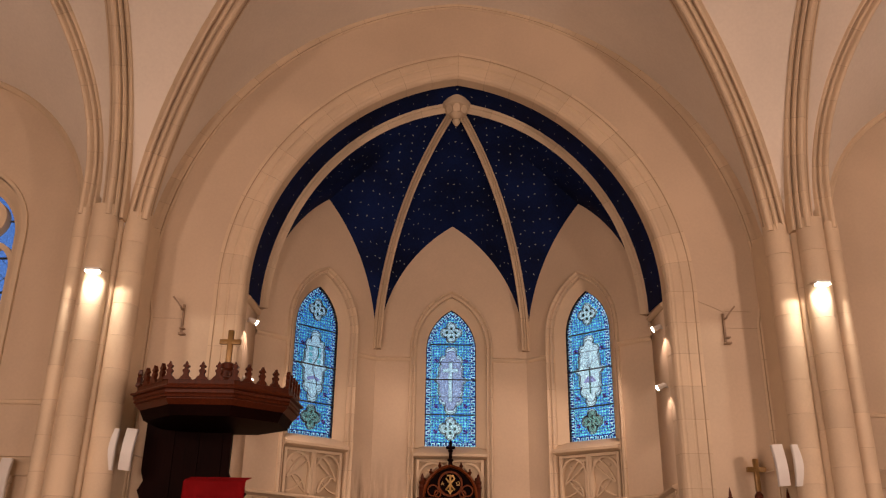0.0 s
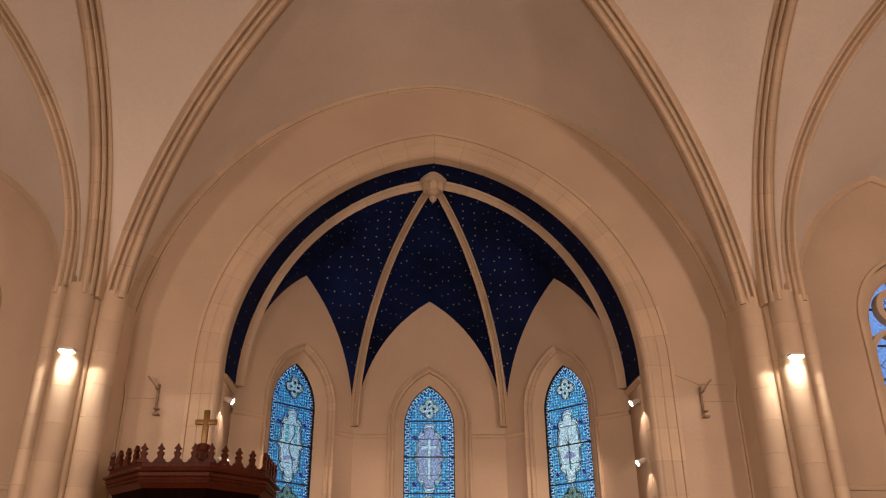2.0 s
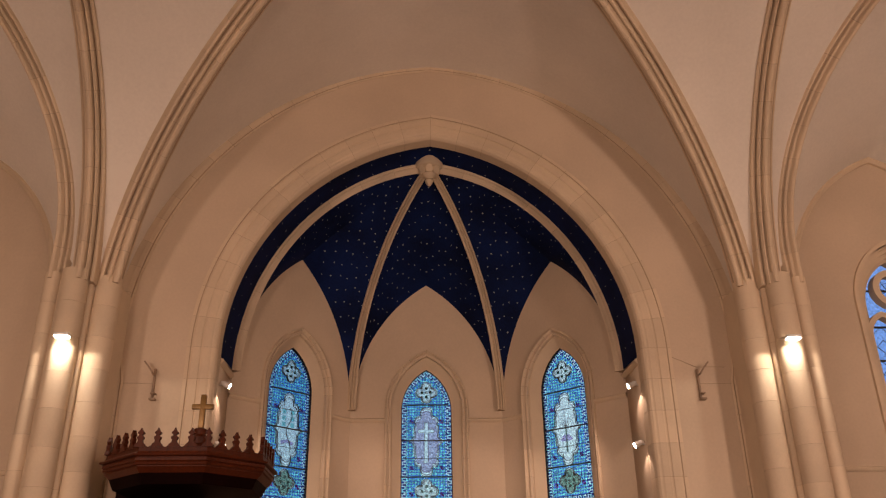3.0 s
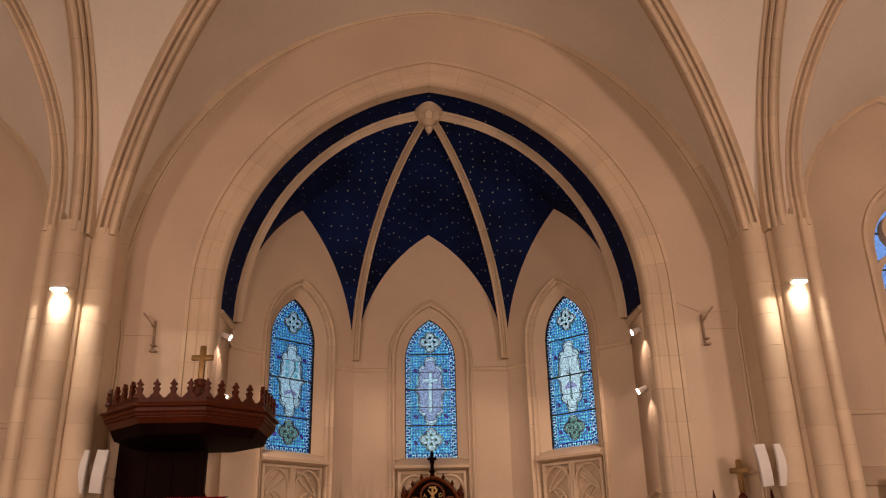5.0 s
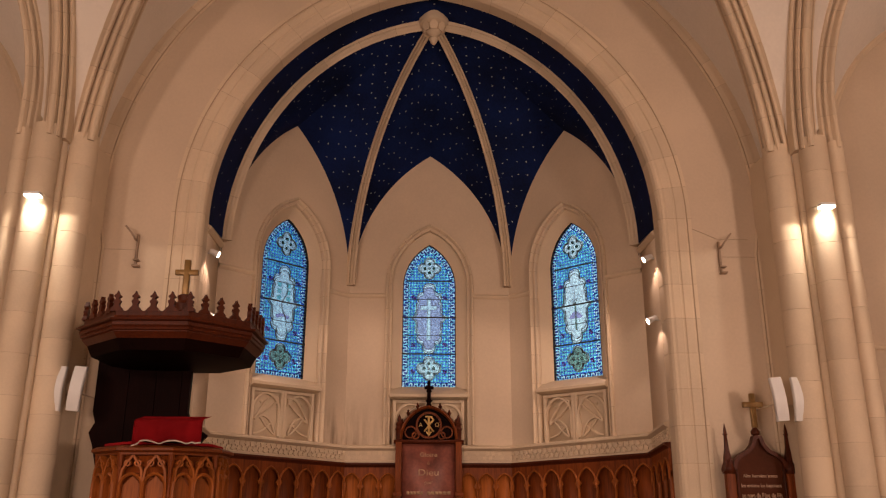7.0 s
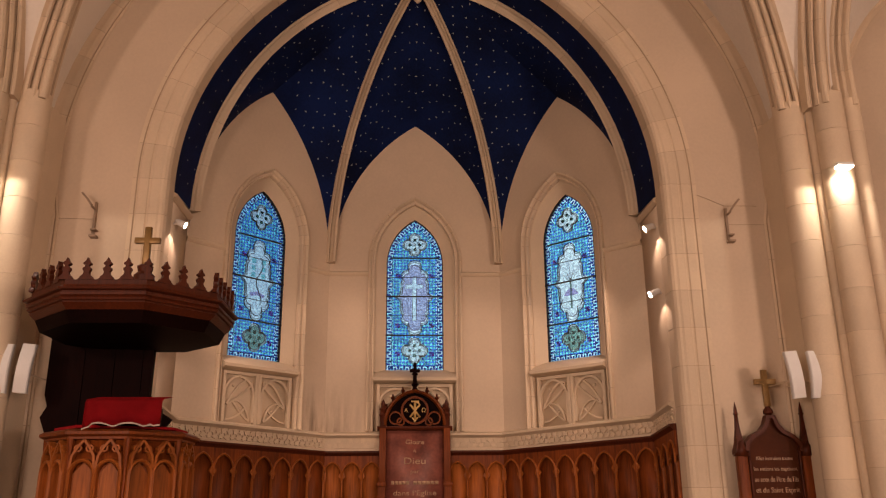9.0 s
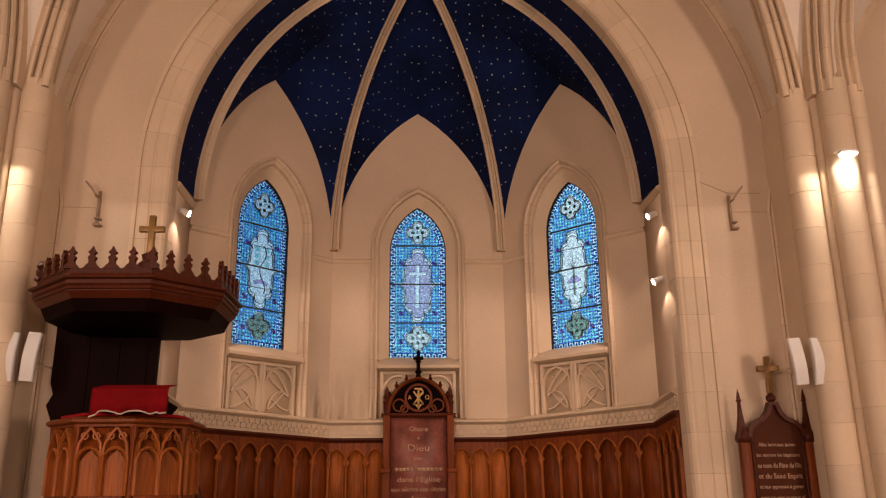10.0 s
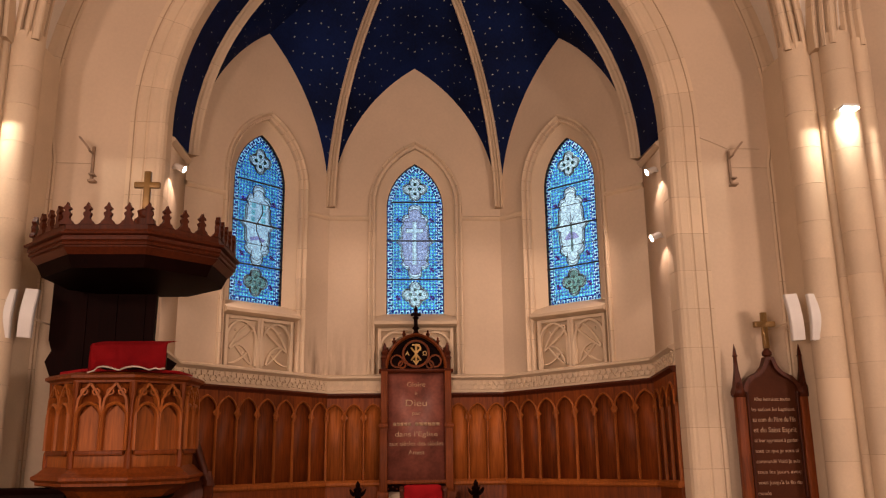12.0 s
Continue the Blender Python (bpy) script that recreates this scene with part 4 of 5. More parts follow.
# windows of the side walls
for i, s in enumerate((-1, 1)):
    win = thing("window_%d" % (i + 4), "pointed two-light traceried window in the side wall", "window", Matrix.Translation((6.99 if s > 0 else -6.89, W, 0)), kind="structure")
    for d, w, y0, y1 in ((0.0, 0.06, -0.05, 0.12), (0.05, 0.05, 0.0, 0.16), (0.10, 0.06, 0.06, 0.22), (0.16, 0.07, 0.13, 0.30), (0.22, 0.05, 0.18, 0.30)):
        bm = bmesh.new()
        hh, ss, rr = inset(0.70, 5.9, 1.0, d)
        strip(bm, [(-hh, 3.9)] + pointed(hh, ss, rr, 14) + [(hh, 3.9)], w, y0, y1, closed=False)
        part("window_frame", bm, STONE, win)
    hh, ss, rr = inset(0.70, 5.9, 1.0, 0.18)
    plate("pane", [(-hh, 3.9)] + pointed(hh, ss, rr, 12) + [(hh, 3.9)], stained("side_glass", (0.42, 0.56, 0.86), 0.85), win, 0.30)
    bm = bmesh.new()
    box(bm, -0.035, 0.035, 0.16, 0.30, 3.9, 5.75)
    part("mullion", bm, STONE, win)
    for c in (-0.26, 0.26):
        bm = bmesh.new()
        strip(bm, [(c + x, z) for x, z in [(-0.24, 3.9)] + pointed(0.24, 5.45, 0.34, 8) + [(0.24, 3.9)]], 0.08, 0.16, 0.30, closed=False)
        part("light_arch", bm, STONE, win)
    bm = bmesh.new()
    strip(bm, [(0.250 * math.cos(k), 6.20 + 0.250 * math.sin(k)) for k in (2 * math.pi * j / 24 for j in range(24))], 0.10, 0.15, 0.30)
    part("oculus", bm, STONE, win)
    for z in (4.5, 5.1, 5.62, 6.20):
        bm = bmesh.new()
        box(bm, -0.5, 0.5, 0.28, 0.295, z - 0.014, z + 0.014)
        part("saddle_bar", bm, LEAD, win)
    # leads: fans in the oculus, lozenges in the two lights
    bm = bmesh.new()
    for k in range(8):
        a = k * math.pi / 4 + 0.3
        strip(bm, [(0.03 * math.cos(a), 6.20 + 0.03 * math.sin(a)), (0.14 * math.cos(a + 0.2), 6.20 + 0.14 * math.sin(a + 0.2)), (0.21 * math.cos(a + 0.1), 6.20 + 0.21 * math.sin(a + 0.1))], 0.007, 0.285, 0.296, closed=False)
    strip(bm, [(0.13 * math.cos(k), 6.20 + 0.13 * math.sin(k)) for k in (2 * math.pi * j / 20 for j in range(20))], 0.007, 0.285, 0.296)
    part("lead_came", bm, LEAD, win)
    for c in (-0.26, 0.26):
        bm = bmesh.new()
        for k in range(9):
            z = 3.95 + 0.21 * k
            for e in (-1, 1):
                strip(bm, [(c - e * 0.22, z), (c + e * 0.22, z + 0.42)] if z + 0.42 < 5.55 else [(c - e * 0.22, z), (c, z + 0.21)], 0.006, 0.285, 0.296, closed=False)
        part("lead_came", bm, LEAD, win)
    bm = bmesh.new()
    slab(bm, [(-0.66, 3.88), (0.66, 3.88), (0.66, 3.94), (-0.66, 3.94)], -0.05, 0.32)
    part("sill", bm, STONE, win)


# ---------------------------------------------------------------- panelling round the chancel
def panelling(a, b, gaps, label, lift=(0.0, 0.0), board_mat=None):
    """Wooden wainscot along a wall: boards, arched tracery, uprights and rails. gaps: stretches left free for other things."""
    m = face_frame(a, b)
    ln = (Vector(a) - Vector(b)).length / 2

    def put(name, bm, mat, parent):
        for v in bm.verts:
            f = (v.co.x + ln) / (2 * ln)
            v.co.z += (lift[0] + (lift[1] - lift[0]) * f) * max(0.0, v.co.z - 0.28) / 1.9
        return part(name, bm, mat, parent)

    wn = thing("wall_panelling", label, "panelling", m, group="chancel panelling")
    runs, x = [], -ln
    for g0, g1 in gaps:
        runs.append((x, g0))
        x = g1
    runs.append((x, ln))
    for x0, x1 in runs:
        n = max(1, round((x1 - x0) / 0.30))
        w = (x1 - x0) / n
        bm = bmesh.new()
        box(bm, x0, x1, -0.06, -0.01, 0.28, 0.93, 0.006)
        put("dado_board", bm, OAK, wn)
        bm = bmesh.new()
        # rail, mouldings, cusps and uprights carry their catch of light in the brighter oak
        sweep(bm, [(0.0, 0.0), (0.07, 0.0), (0.09, 0.02), (0.09, 0.05), (0.06, 0.07), (0.0, 0.09)], [(Vector((x, -0.01, 0.91)), Vector((0, -1, 0)), Vector((0, 0, 1))) for x in (x0, x1)])
        put("dado_rail", bm, OAK_LIT, wn)
        bm = bmesh.new()
        sweep(bm, [(0.0, 0.0), (0.05, 0.0), (0.06, 0.02), (0.095, 0.045), (0.095, 0.07), (0.0, 0.075)], [(Vector((x, -0.01, 2.115)), Vector((0, -1, 0)), Vector((0, 0, 1))) for x in (x0, x1)])
        put("top_rail", bm, MAHOGANY, wn)
        for k in range(n):
            c = x0 + w * (k + 0.5)
            bm = bmesh.new()
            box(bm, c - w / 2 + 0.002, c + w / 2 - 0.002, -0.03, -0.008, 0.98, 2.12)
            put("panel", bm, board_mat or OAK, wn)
            # spandrel with an arched cut-out
            h = w / 2 - 0.018
            bm = bmesh.new()
            arch_pts = pointed(h, 1.86, h * 1.35, 8)
            slab(bm, [(c - w / 2, 1.80), (c - h, 1.80)] + [(c + x, z) for x, z in arch_pts[: len(arch_pts) // 2 + 1]] + [(c, 2.118), (c - w / 2, 2.118)], -0.062, -0.03)
            slab(bm, [(c + h, 1.80), (c + w / 2, 1.80), (c + w / 2, 2.118), (c, 2.118)] + [(c + x, z) for x, z in arch_pts[len(arch_pts) // 2 :]], -0.062, -0.03)
            put("spandrel", bm, OAK, wn)
            bm = bmesh.new()
            sweep(bm, [(0.0, 0.0), (0.0, 0.012), (0.012, 0.022), (0.024, 0.008), (0.024, 0.0)], outline_stations([(c + x, z) for x, z in [(-h, 1.78)] + arch_pts + [(h, 1.78)]], -0.060))
            put("arch_moulding", bm, OAK_LIT, wn)
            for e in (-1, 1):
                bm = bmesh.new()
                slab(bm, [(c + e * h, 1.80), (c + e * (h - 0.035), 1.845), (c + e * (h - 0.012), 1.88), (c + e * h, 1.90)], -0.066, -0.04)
                put("cusp", bm, OAK_LIT, wn)
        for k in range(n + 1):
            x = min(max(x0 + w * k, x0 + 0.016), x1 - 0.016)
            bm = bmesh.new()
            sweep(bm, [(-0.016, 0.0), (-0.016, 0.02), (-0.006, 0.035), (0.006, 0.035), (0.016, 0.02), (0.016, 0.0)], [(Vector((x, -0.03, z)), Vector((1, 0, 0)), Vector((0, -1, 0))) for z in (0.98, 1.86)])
            put("upright", bm, OAK_LIT, wn)
    return wn


panelling((-3.0, W + 0.26), (-C2[0], C2[1]), (), "dark oak panelling with narrow arched panels", (0.15, 0.07))
panelling(*FACES["left"], (), "oak panelling with narrow pointed-arch panels", (0.07, 0.0))
# centre boards in the brighter oak: their stronger light is painted into the colour
panelling(*FACES["centre"], ((-0.47, 0.47),), "oak panelling with pointed-arch panels beside the tablet", board_mat=OAK_LIT)
panelling(*FACES["right"], (), "oak panelling with narrow pointed-arch panels", (0.0, 0.07))
panelling(C2, (3.0, W + 0.26), (), "dark oak panelling with narrow arched panels", (0.07, 0.15))


def words(text, size, parent, place, mat, name="inscription_line", width=None, depth=0.003):
    """A line of lettering, centred at place, in the plane of the parent's front."""
    cu = bpy.data.curves.new("lettering", "FONT")
    cu.body, cu.size, cu.align_x, cu.align_y, cu.extrude = text, size, "CENTER", "CENTER", depth
    tmp = bpy.data.objects.new("lettering", cu)
    scene.collection.objects.link(tmp)
    me = bpy.data.meshes.new_from_object(tmp.evaluated_get(bpy.context.evaluated_depsgraph_get()))
    bpy.data.objects.remove(tmp)
    bpy.data.curves.remove(cu)
    me.materials.append(mat)
    ob = new(name, me)
    ob.parent = parent
    sx = 1.0
    if width and me.vertices:
        xs = [v.co.x for v in me.vertices]
        sx = width / (max(xs) - min(xs))
    ob.matrix_basis = Matrix.Translation(place) @ Matrix.Rotation(radians(90), 4, "X") @ Matrix.Diagonal((sx, 1, 1, 1))
    return tagged(ob, kind="stuff")


def bars(parent, place, total, height, n, mat, name="inscription_bar"):
    x = place[0] - total / 2
    for k in range(n):
        w = total / n * 0.86
        bm = bmesh.new()
        box(bm, x, x + w, place[1] - 0.002, place[1] + 0.003, place[2] - height / 2, place[2] + height / 2)
        part(name, bm, mat, parent)
        x += total / n


# ---- the marble tablet in its gothic frame, at the east end
tab = thing("wall_tablet", "red marble tablet with gilt lettering in a carved gothic oak frame", "tablet", Matrix.Translation((0, 13.63, 0)))
bm = bmesh.new()
box(bm, -0.42, 0.42, -0.01, 0.03, 0.98, 2.46)
part("marble_slab", bm, MARBLE, tab, "dark red marble slab")
for e in (-1, 1):
    for z0, z1, w in ((0.80, 1.72, 0.055), (1.74, 2.50, 0.048)):
        bm = bmesh.new()
        box(bm, min(e * 0.405, e * (0.405 + 2 * w)), max(e * 0.405, e * (0.405 + 2 * w)), -0.07, 0.06, z0, z1, 0.014)
        part("frame_post", bm, OAK, tab)
    bm = bmesh.new()
    box(bm, min(e * 0.395, e * 0.53), max(e * 0.395, e * 0.53), -0.085, 0.06, 1.70, 1.76, 0.012)
    part("collar", bm, OAK, tab)
    bm = bmesh.new()
    box(bm, min(e * 0.385, e * 0.545), max(e * 0.385, e * 0.545), -0.09, 0.06, 0.70, 0.84, 0.015)
    part("post_foot", bm, OAK, tab)
    # pinnacle
    bm = bmesh.new()
    lathe(bm, [(0.045, 2.52), (0.048, 2.66), (0.062, 2.68), (0.04, 2.72), (0.055, 2.76), (0.028, 2.80), (0.034, 2.83), (0.006, 2.90)], 8, (e * 0.45, -0.01))
    part("pinnacle", bm, MAHOGANY, tab)
bm = bmesh.new()
sweep(bm, [(0.0, 0.0), (0.09, 0.0), (0.12, 0.03), (0.12, 0.06), (0.0, 0.07)], [(Vector((x, 0.05, 2.46)), Vector((0, -1, 0)), Vector((0, 0, 1))) for x in (-0.53, 0.53)])
part("frame_rail", bm, MAHOGANY, tab)
bm = bmesh.new()
box(bm, -0.42, 0.42, -0.06, 0.05, 0.94, 0.99, 0.01)
part("frame_rail", bm, OAK, tab)
bm = bmesh.new()
box(bm, -0.42, 0.42, -0.02, 0.03, 0.84, 0.94)
strp = part("carved_strip", bm, EBONY, tab, "dark carved foliage strip")
for k in range(14):
    bm = bmesh.new()
    lathe(bm, [(0.012, -0.03), (0.03, -0.02), (0.022, 0.0), (0.004, 0.01)], 6)
    bm.transform(Matrix.Translation((-0.39 + k * 0.06, -0.015, 0.89 + (0.014 if k % 2 else -0.014))) @ Matrix.Rotation(radians(90), 4, "X"))
    part("carved_leaf", bm, MAHOGANY, strp)
# gable: pointed arch filled with tracery, gilt monogram in a ring
bm = bmesh.new()
gable = pointed(0.40, 2.53, 0.46, 12)
slab(bm, [(-0.40, 2.53)] + gable[1:-1] + [(0.40, 2.53)], 0.01, 0.05)
part("gable_board", bm, EBONY, tab)
bm = bmesh.new()
sweep(bm, [(0.0, -0.01), (0.0, 0.05), (0.02, 0.075), (0.045, 0.06), (0.055, -0.01)], outline_stations(gable))
part("gable_arch", bm, OAK, tab)
bm = bmesh.new()
strip(bm, [(0.185 * math.cos(k), 2.74 + 0.185 * math.sin(k)) for k in (2 * math.pi * j / 28 for j in range(28))], 0.03, -0.045, 0.02)
part("gable_ring", bm, OAK, tab)
for e in (-1, 1):
    for r, cx, cz in ((0.085, 0.275, 2.635), (0.05, 0.20, 2.585)):
        bm = bmesh.new()
        strip(bm, [(e * cx + r * math.cos(k), cz + r * math.sin(k)) for k in (2 * math.pi * j / 16 for j in range(16))], 0.02, -0.035, 0.02)
        part("gable_tracery", bm, OAK, tab)
    for f in (0.3, 0.55, 0.8):
        x, z = gable[int(f * 12)] if e < 0 else gable[24 - int(f * 12)]
        bm = bmesh.new()
        lathe(bm, [(0.012, 0.0), (0.022, 0.03), (0.034, 0.05), (0.014, 0.075), (0.018, 0.09), (0.003, 0.11)], 7, (x * 1.1, 0.0))
        bm.transform(Matrix.Translation((0, 0, z + 0.035)))
        part("crocket", bm, MAHOGANY, tab)
bm = bmesh.new()
lathe(bm, [(0.05, 3.02), (0.03, 3.08), (0.055, 3.11), (0.028, 3.14), (0.028, 3.24), (0.05, 3.26), (0.022, 3.29), (0.022, 3.36), (0.035, 3.38), (0.004, 3.44)], 8)
box(bm, -0.075, 0.075, -0.02, 0.02, 3.285, 3.335, 0.012)
part("finial_cross", bm, EBONY, tab)
bm = bmesh.new()
box(bm, -0.016, 0.016, -0.055, -0.03, 2.61, 2.86)
part("monogram", bm, GILT, tab, "gilt monogram")
for a in (-38, 38):
    bm = bmesh.new()
    box(bm, -0.012, 0.012, -0.053, -0.032, -0.115, 0.115)
    bm.transform(Matrix.Translation((0, 0, 2.735)) @ Matrix.Rotation(radians(a), 4, "Y"))
    part("monogram", bm, GILT, tab)
bm = bmesh.new()
strip(bm, [(0.012 + 0.055 * math.sin(k), 2.815 + 0.04 * math.cos(k)) for k in (math.pi * j / 8 for j in range(9))], 0.018, -0.055, -0.032, closed=False)
box(bm, -0.055, 0.055, -0.054, -0.031, 2.855, 2.876)
part("monogram", bm, GILT, tab)
bm = bmesh.new()
slab(bm, [(-0.05, 2.64), (-0.02, 2.605), (0.0, 2.57), (0.02, 2.605), (0.05, 2.64), (0.03, 2.645), (0.0, 2.615), (-0.03, 2.645)], -0.054, -0.031)
part("monogram", bm, GILT, tab)
words("A", 0.085, tab, (-0.125, -0.04, 2.74), GILT, "gilt_letter")
words("\u03a9", 0.085, tab, (0.125, -0.04, 2.74), GILT, "gilt_letter")
for txt, z, size, wid in (("Gloire", 2.30, 0.09, 0.26), ("\u00e0", 2.18, 0.06, 0.04), ("Dieu", 2.04, 0.13, 0.30), ("par", 1.90, 0.075, 0.12), ("dans l\u2019Eglise", 1.61, 0.095, 0.60), ("aux si\u00e8cles des si\u00e8cles", 1.48, 0.085, 0.76), ("Amen", 1.36, 0.085, 0.22)):
    words(txt, size, tab, (0, -0.012, z), LETTER, width=wid)
bars(tab, (-0.20, -0.012, 1.75), 0.26, 0.045, 5, LETTER)
bars(tab, (0.16, -0.012, 1.75), 0.36, 0.045, 6, LETTER)


# ---- chairs under the tablet, of which only the tops show
def finial_chair(x, y, red):
    ch = thing("armchair", "carved dark oak chair with a red upholstered back" if red else "carved dark oak chair with tall finials", "chair", Matrix.Translation((x, y, 0.28)), group="chancel chairs")
    w = 0.27
    for e in (-1, 1):
        for yy, top in ((0.22, 0.98 if not red else 0.62), (-0.22, 0.66)):
            bm = bmesh.new()
            lathe(bm, [(0.028, 0), (0.028, 0.10), (0.022, 0.14), (0.032, 0.20), (0.026, 0.42), (0.026, top)], 8, (e * w, yy))
            part("leg", bm, MAHOGANY, ch)
        bm = bmesh.new()
        box(bm, e * w - 0.03, e * w + 0.03, -0.25, 0.25, 0.62, 0.665, 0.012)
        part("armrest", bm, MAHOGANY, ch)
    bm = bmesh.new()
    box(bm, -w, w, -0.25, 0.25, 0.40, 0.47, 0.02)
    part("seat", bm, RED, ch, "red velvet seat")
    bm = bmesh.new()
    if red:
        slab(bm, [(-0.25, 0.50), (0.25, 0.50), (0.25, 0.645), (0.235, 0.672), (0.20, 0.685), (-0.20, 0.685), (-0.235, 0.672), (-0.25, 0.645)], 0.17, 0.25)
        part("backrest", bm, RED, ch, "red velvet back")
    else:
        slab(bm, [(-w, 0.48), (w, 0.48), (w, 0.56), (0, 0.60), (-w, 0.56)], 0.20, 0.24)
        part("backrest", bm, MAHOGANY, ch)
    return ch


finial_chair(0.06, 12.6, True)
for cx in (-0.80, 0.80):
    st = thing("finial_stand", "dark carved wooden stand with a leafy finial", "stand", Matrix.Translation((cx, 13.35, 0.28)), group="finial stands")
    bm = bmesh.new()
    lathe(bm, [(0.13, 0.0), (0.13, 0.03), (0.05, 0.07), (0.03, 0.20), (0.045, 0.30), (0.028, 0.42), (0.05, 0.50), (0.03, 0.53)], 10)
    part("stem", bm, EBONY, st)
    bm = bmesh.new()
    lathe(bm, [(0.03, 0.52), (0.075, 0.55), (0.05, 0.58), (0.06, 0.61), (0.03, 0.64), (0.035, 0.67), (0.004, 0.72)], 8)
    part("finial", bm, EBONY, st)
    for k in range(6):
        bm = bmesh.new()
        slab(bm, [(-0.02, 0), (0.02, 0), (0.04, 0.05), (0.0, 0.11), (-0.04, 0.05)], -0.006, 0.006)
        bm.transform(Matrix.Rotation(k * math.pi / 3, 4, "Z") @ Matrix.Translation((0, -0.06, 0.52)) @ Matrix.Rotation(radians(35), 4, "X"))
        part("leaf", bm, EBONY, st)


# ---------------------------------------------------------------- the pulpit
def octagon(r):
    return [(r * math.cos(radians(-112.5 + 45 * k)), r * math.sin(radians(-112.5 + 45 * k))) for k in range(8)]


PULPIT = Matrix.Translation((-2.945, 10.2, 0)) @ Matrix.Rotation(radians(-0.5), 4, "Z")
TO_PULPIT = PULPIT.inverted()


def trimmed(x, y):
    """Keeps the pulpit clear of the wall behind it."""
    p = PULPIT @ Vector((x, y, 0))
    if p.y > W - 0.02 and p.x < -2.6:
        p.y = W - 0.02
        p = TO_PULPIT @ p
        return p.x, p.y
    return x, y


def octagonal(bm, levels, trim=True):
    rings = []
    for r, z in levels:
        rings.append([bm.verts.new((*(trimmed(x, y) if trim else (x, y)), z)) for x, y in octagon(r)])
    for a, b in zip(rings, rings[1:]):
        for k in range(8):
            bm.faces.new((a[k], a[(k + 1) % 8], b[(k + 1) % 8], b[k]))
    bm.faces.new(rings[0][::-1])
    bm.faces.new(rings[-1])


pulpit = thing("pulpit", "carved octagonal oak pulpit with a dark crested sounding board", "pulpit", PULPIT)
bm = bmesh.new()
octagonal(bm, [(0.90, 3.232), (0.925, 3.228), (0.960, 3.262), (0.985, 3.286), (0.975, 3.292), (0.975, 3.300), (1.000, 3.308), (1.008, 3.326), (0.996, 3.340), (1.016, 3.352), (1.016, 3.376), (1.002, 3.382), (1.002, 3.390), (1.046, 3.400), (1.055, 3.418), (1.0, 3.426), (0.985, 3.455), (0.93, 3.46)])
canopy = part("sounding_board", bm, MAHOGANY, pulpit, "dark mahogany sounding board with stepped mouldings", flat=True)
# the underside is near-black, much darker than the mahogany board above
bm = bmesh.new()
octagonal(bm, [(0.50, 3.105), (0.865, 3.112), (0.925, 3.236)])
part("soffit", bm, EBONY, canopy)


def pinnacle_outline(w, h):
    half = [(w * 0.5, 0.0), (w * 0.44, 0.030), (w * 0.24, 0.050), (w * 0.20, 0.075), (w * 0.30, 0.095), (w * 0.30, 0.112), (w * 0.17, 0.122), (w * 0.12, h * 0.64), (w * 0.30, h * 0.70), (w * 0.28, h * 0.76), (w * 0.12, h * 0.84), (0.0, h)]
    return [(-x, z) for x, z in half] + [(x, z) for x, z in half[-2::-1]]


corners = octagon(0.98)
for k in range(8):
    (xa, ya), (xb, yb) = corners[k], corners[(k + 1) % 8]
    mid = PULPIT @ Vector(((xa + xb) / 2, (ya + yb) / 2, 0))
    if mid.y > W - 0.15 and mid.x < -2.6:
        continue
    ln = math.hypot(xb - xa, yb - ya)
    ang = math.atan2(yb - ya, xb - xa)
    rail = Matrix.Translation((xa, ya, 3.455)) @ Matrix.Rotation(ang, 4, "Z")
    bm = bmesh.new()
    n = 4
    step = ln / n
    pts = [(0, -0.01), (ln, -0.01)]
    top = []
    for j in range(n):
        for f in range(7):
            a = math.pi * f / 6
            top.append((j * step + 0.045 + (step - 0.09) * f / 6, 0.085 - 0.040 * math.sin(a)))
    slab(bm, pts + [(ln, 0.085)] + top[::-1] + [(0, 0.085)], 0.0, 0.028)
    bm.transform(rail)
    part("cresting_rail", bm, MAHOGANY, canopy)
    for j in range(n + 1 if k % 2 == 0 else n):
        if k % 2 and j == 0:
            continue
        bm = bmesh.new()
        slab(bm, pinnacle_outline(0.125, 0.215), -0.008, 0.036)
        bm.transform(rail @ Matrix.Translation((j * step, 0, 0.045)))
        part("pinnacle", bm, MAHOGANY, canopy)
# cross on its turned foot
bm = bmesh.new()
lathe(bm, [(0.16, 3.45), (0.16, 3.66), (0.10, 3.70), (0.11, 3.78), (0.07, 3.82), (0.085, 3.88), (0.05, 3.90)], 12, (0.05, 0.0))
part("cross_foot", bm, MAHOGANY, canopy)
bm = bmesh.new()
box(bm, 0.015, 0.085, -0.03, 0.03, 3.89, 4.32, 0.010)
box(bm, -0.085, 0.185, -0.028, 0.028, 4.135, 4.20, 0.010)
part("cross", bm, AGED_GILT, canopy, "dull gilt wooden cross")
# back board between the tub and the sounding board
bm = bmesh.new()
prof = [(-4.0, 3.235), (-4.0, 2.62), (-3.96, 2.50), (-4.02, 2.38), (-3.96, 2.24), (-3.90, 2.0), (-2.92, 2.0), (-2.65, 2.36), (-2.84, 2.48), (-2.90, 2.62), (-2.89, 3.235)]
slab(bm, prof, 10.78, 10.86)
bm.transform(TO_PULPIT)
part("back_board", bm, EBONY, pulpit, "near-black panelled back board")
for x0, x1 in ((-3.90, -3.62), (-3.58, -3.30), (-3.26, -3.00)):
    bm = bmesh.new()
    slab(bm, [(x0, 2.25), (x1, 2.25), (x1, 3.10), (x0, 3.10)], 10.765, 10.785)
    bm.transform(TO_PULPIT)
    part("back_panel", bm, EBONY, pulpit)
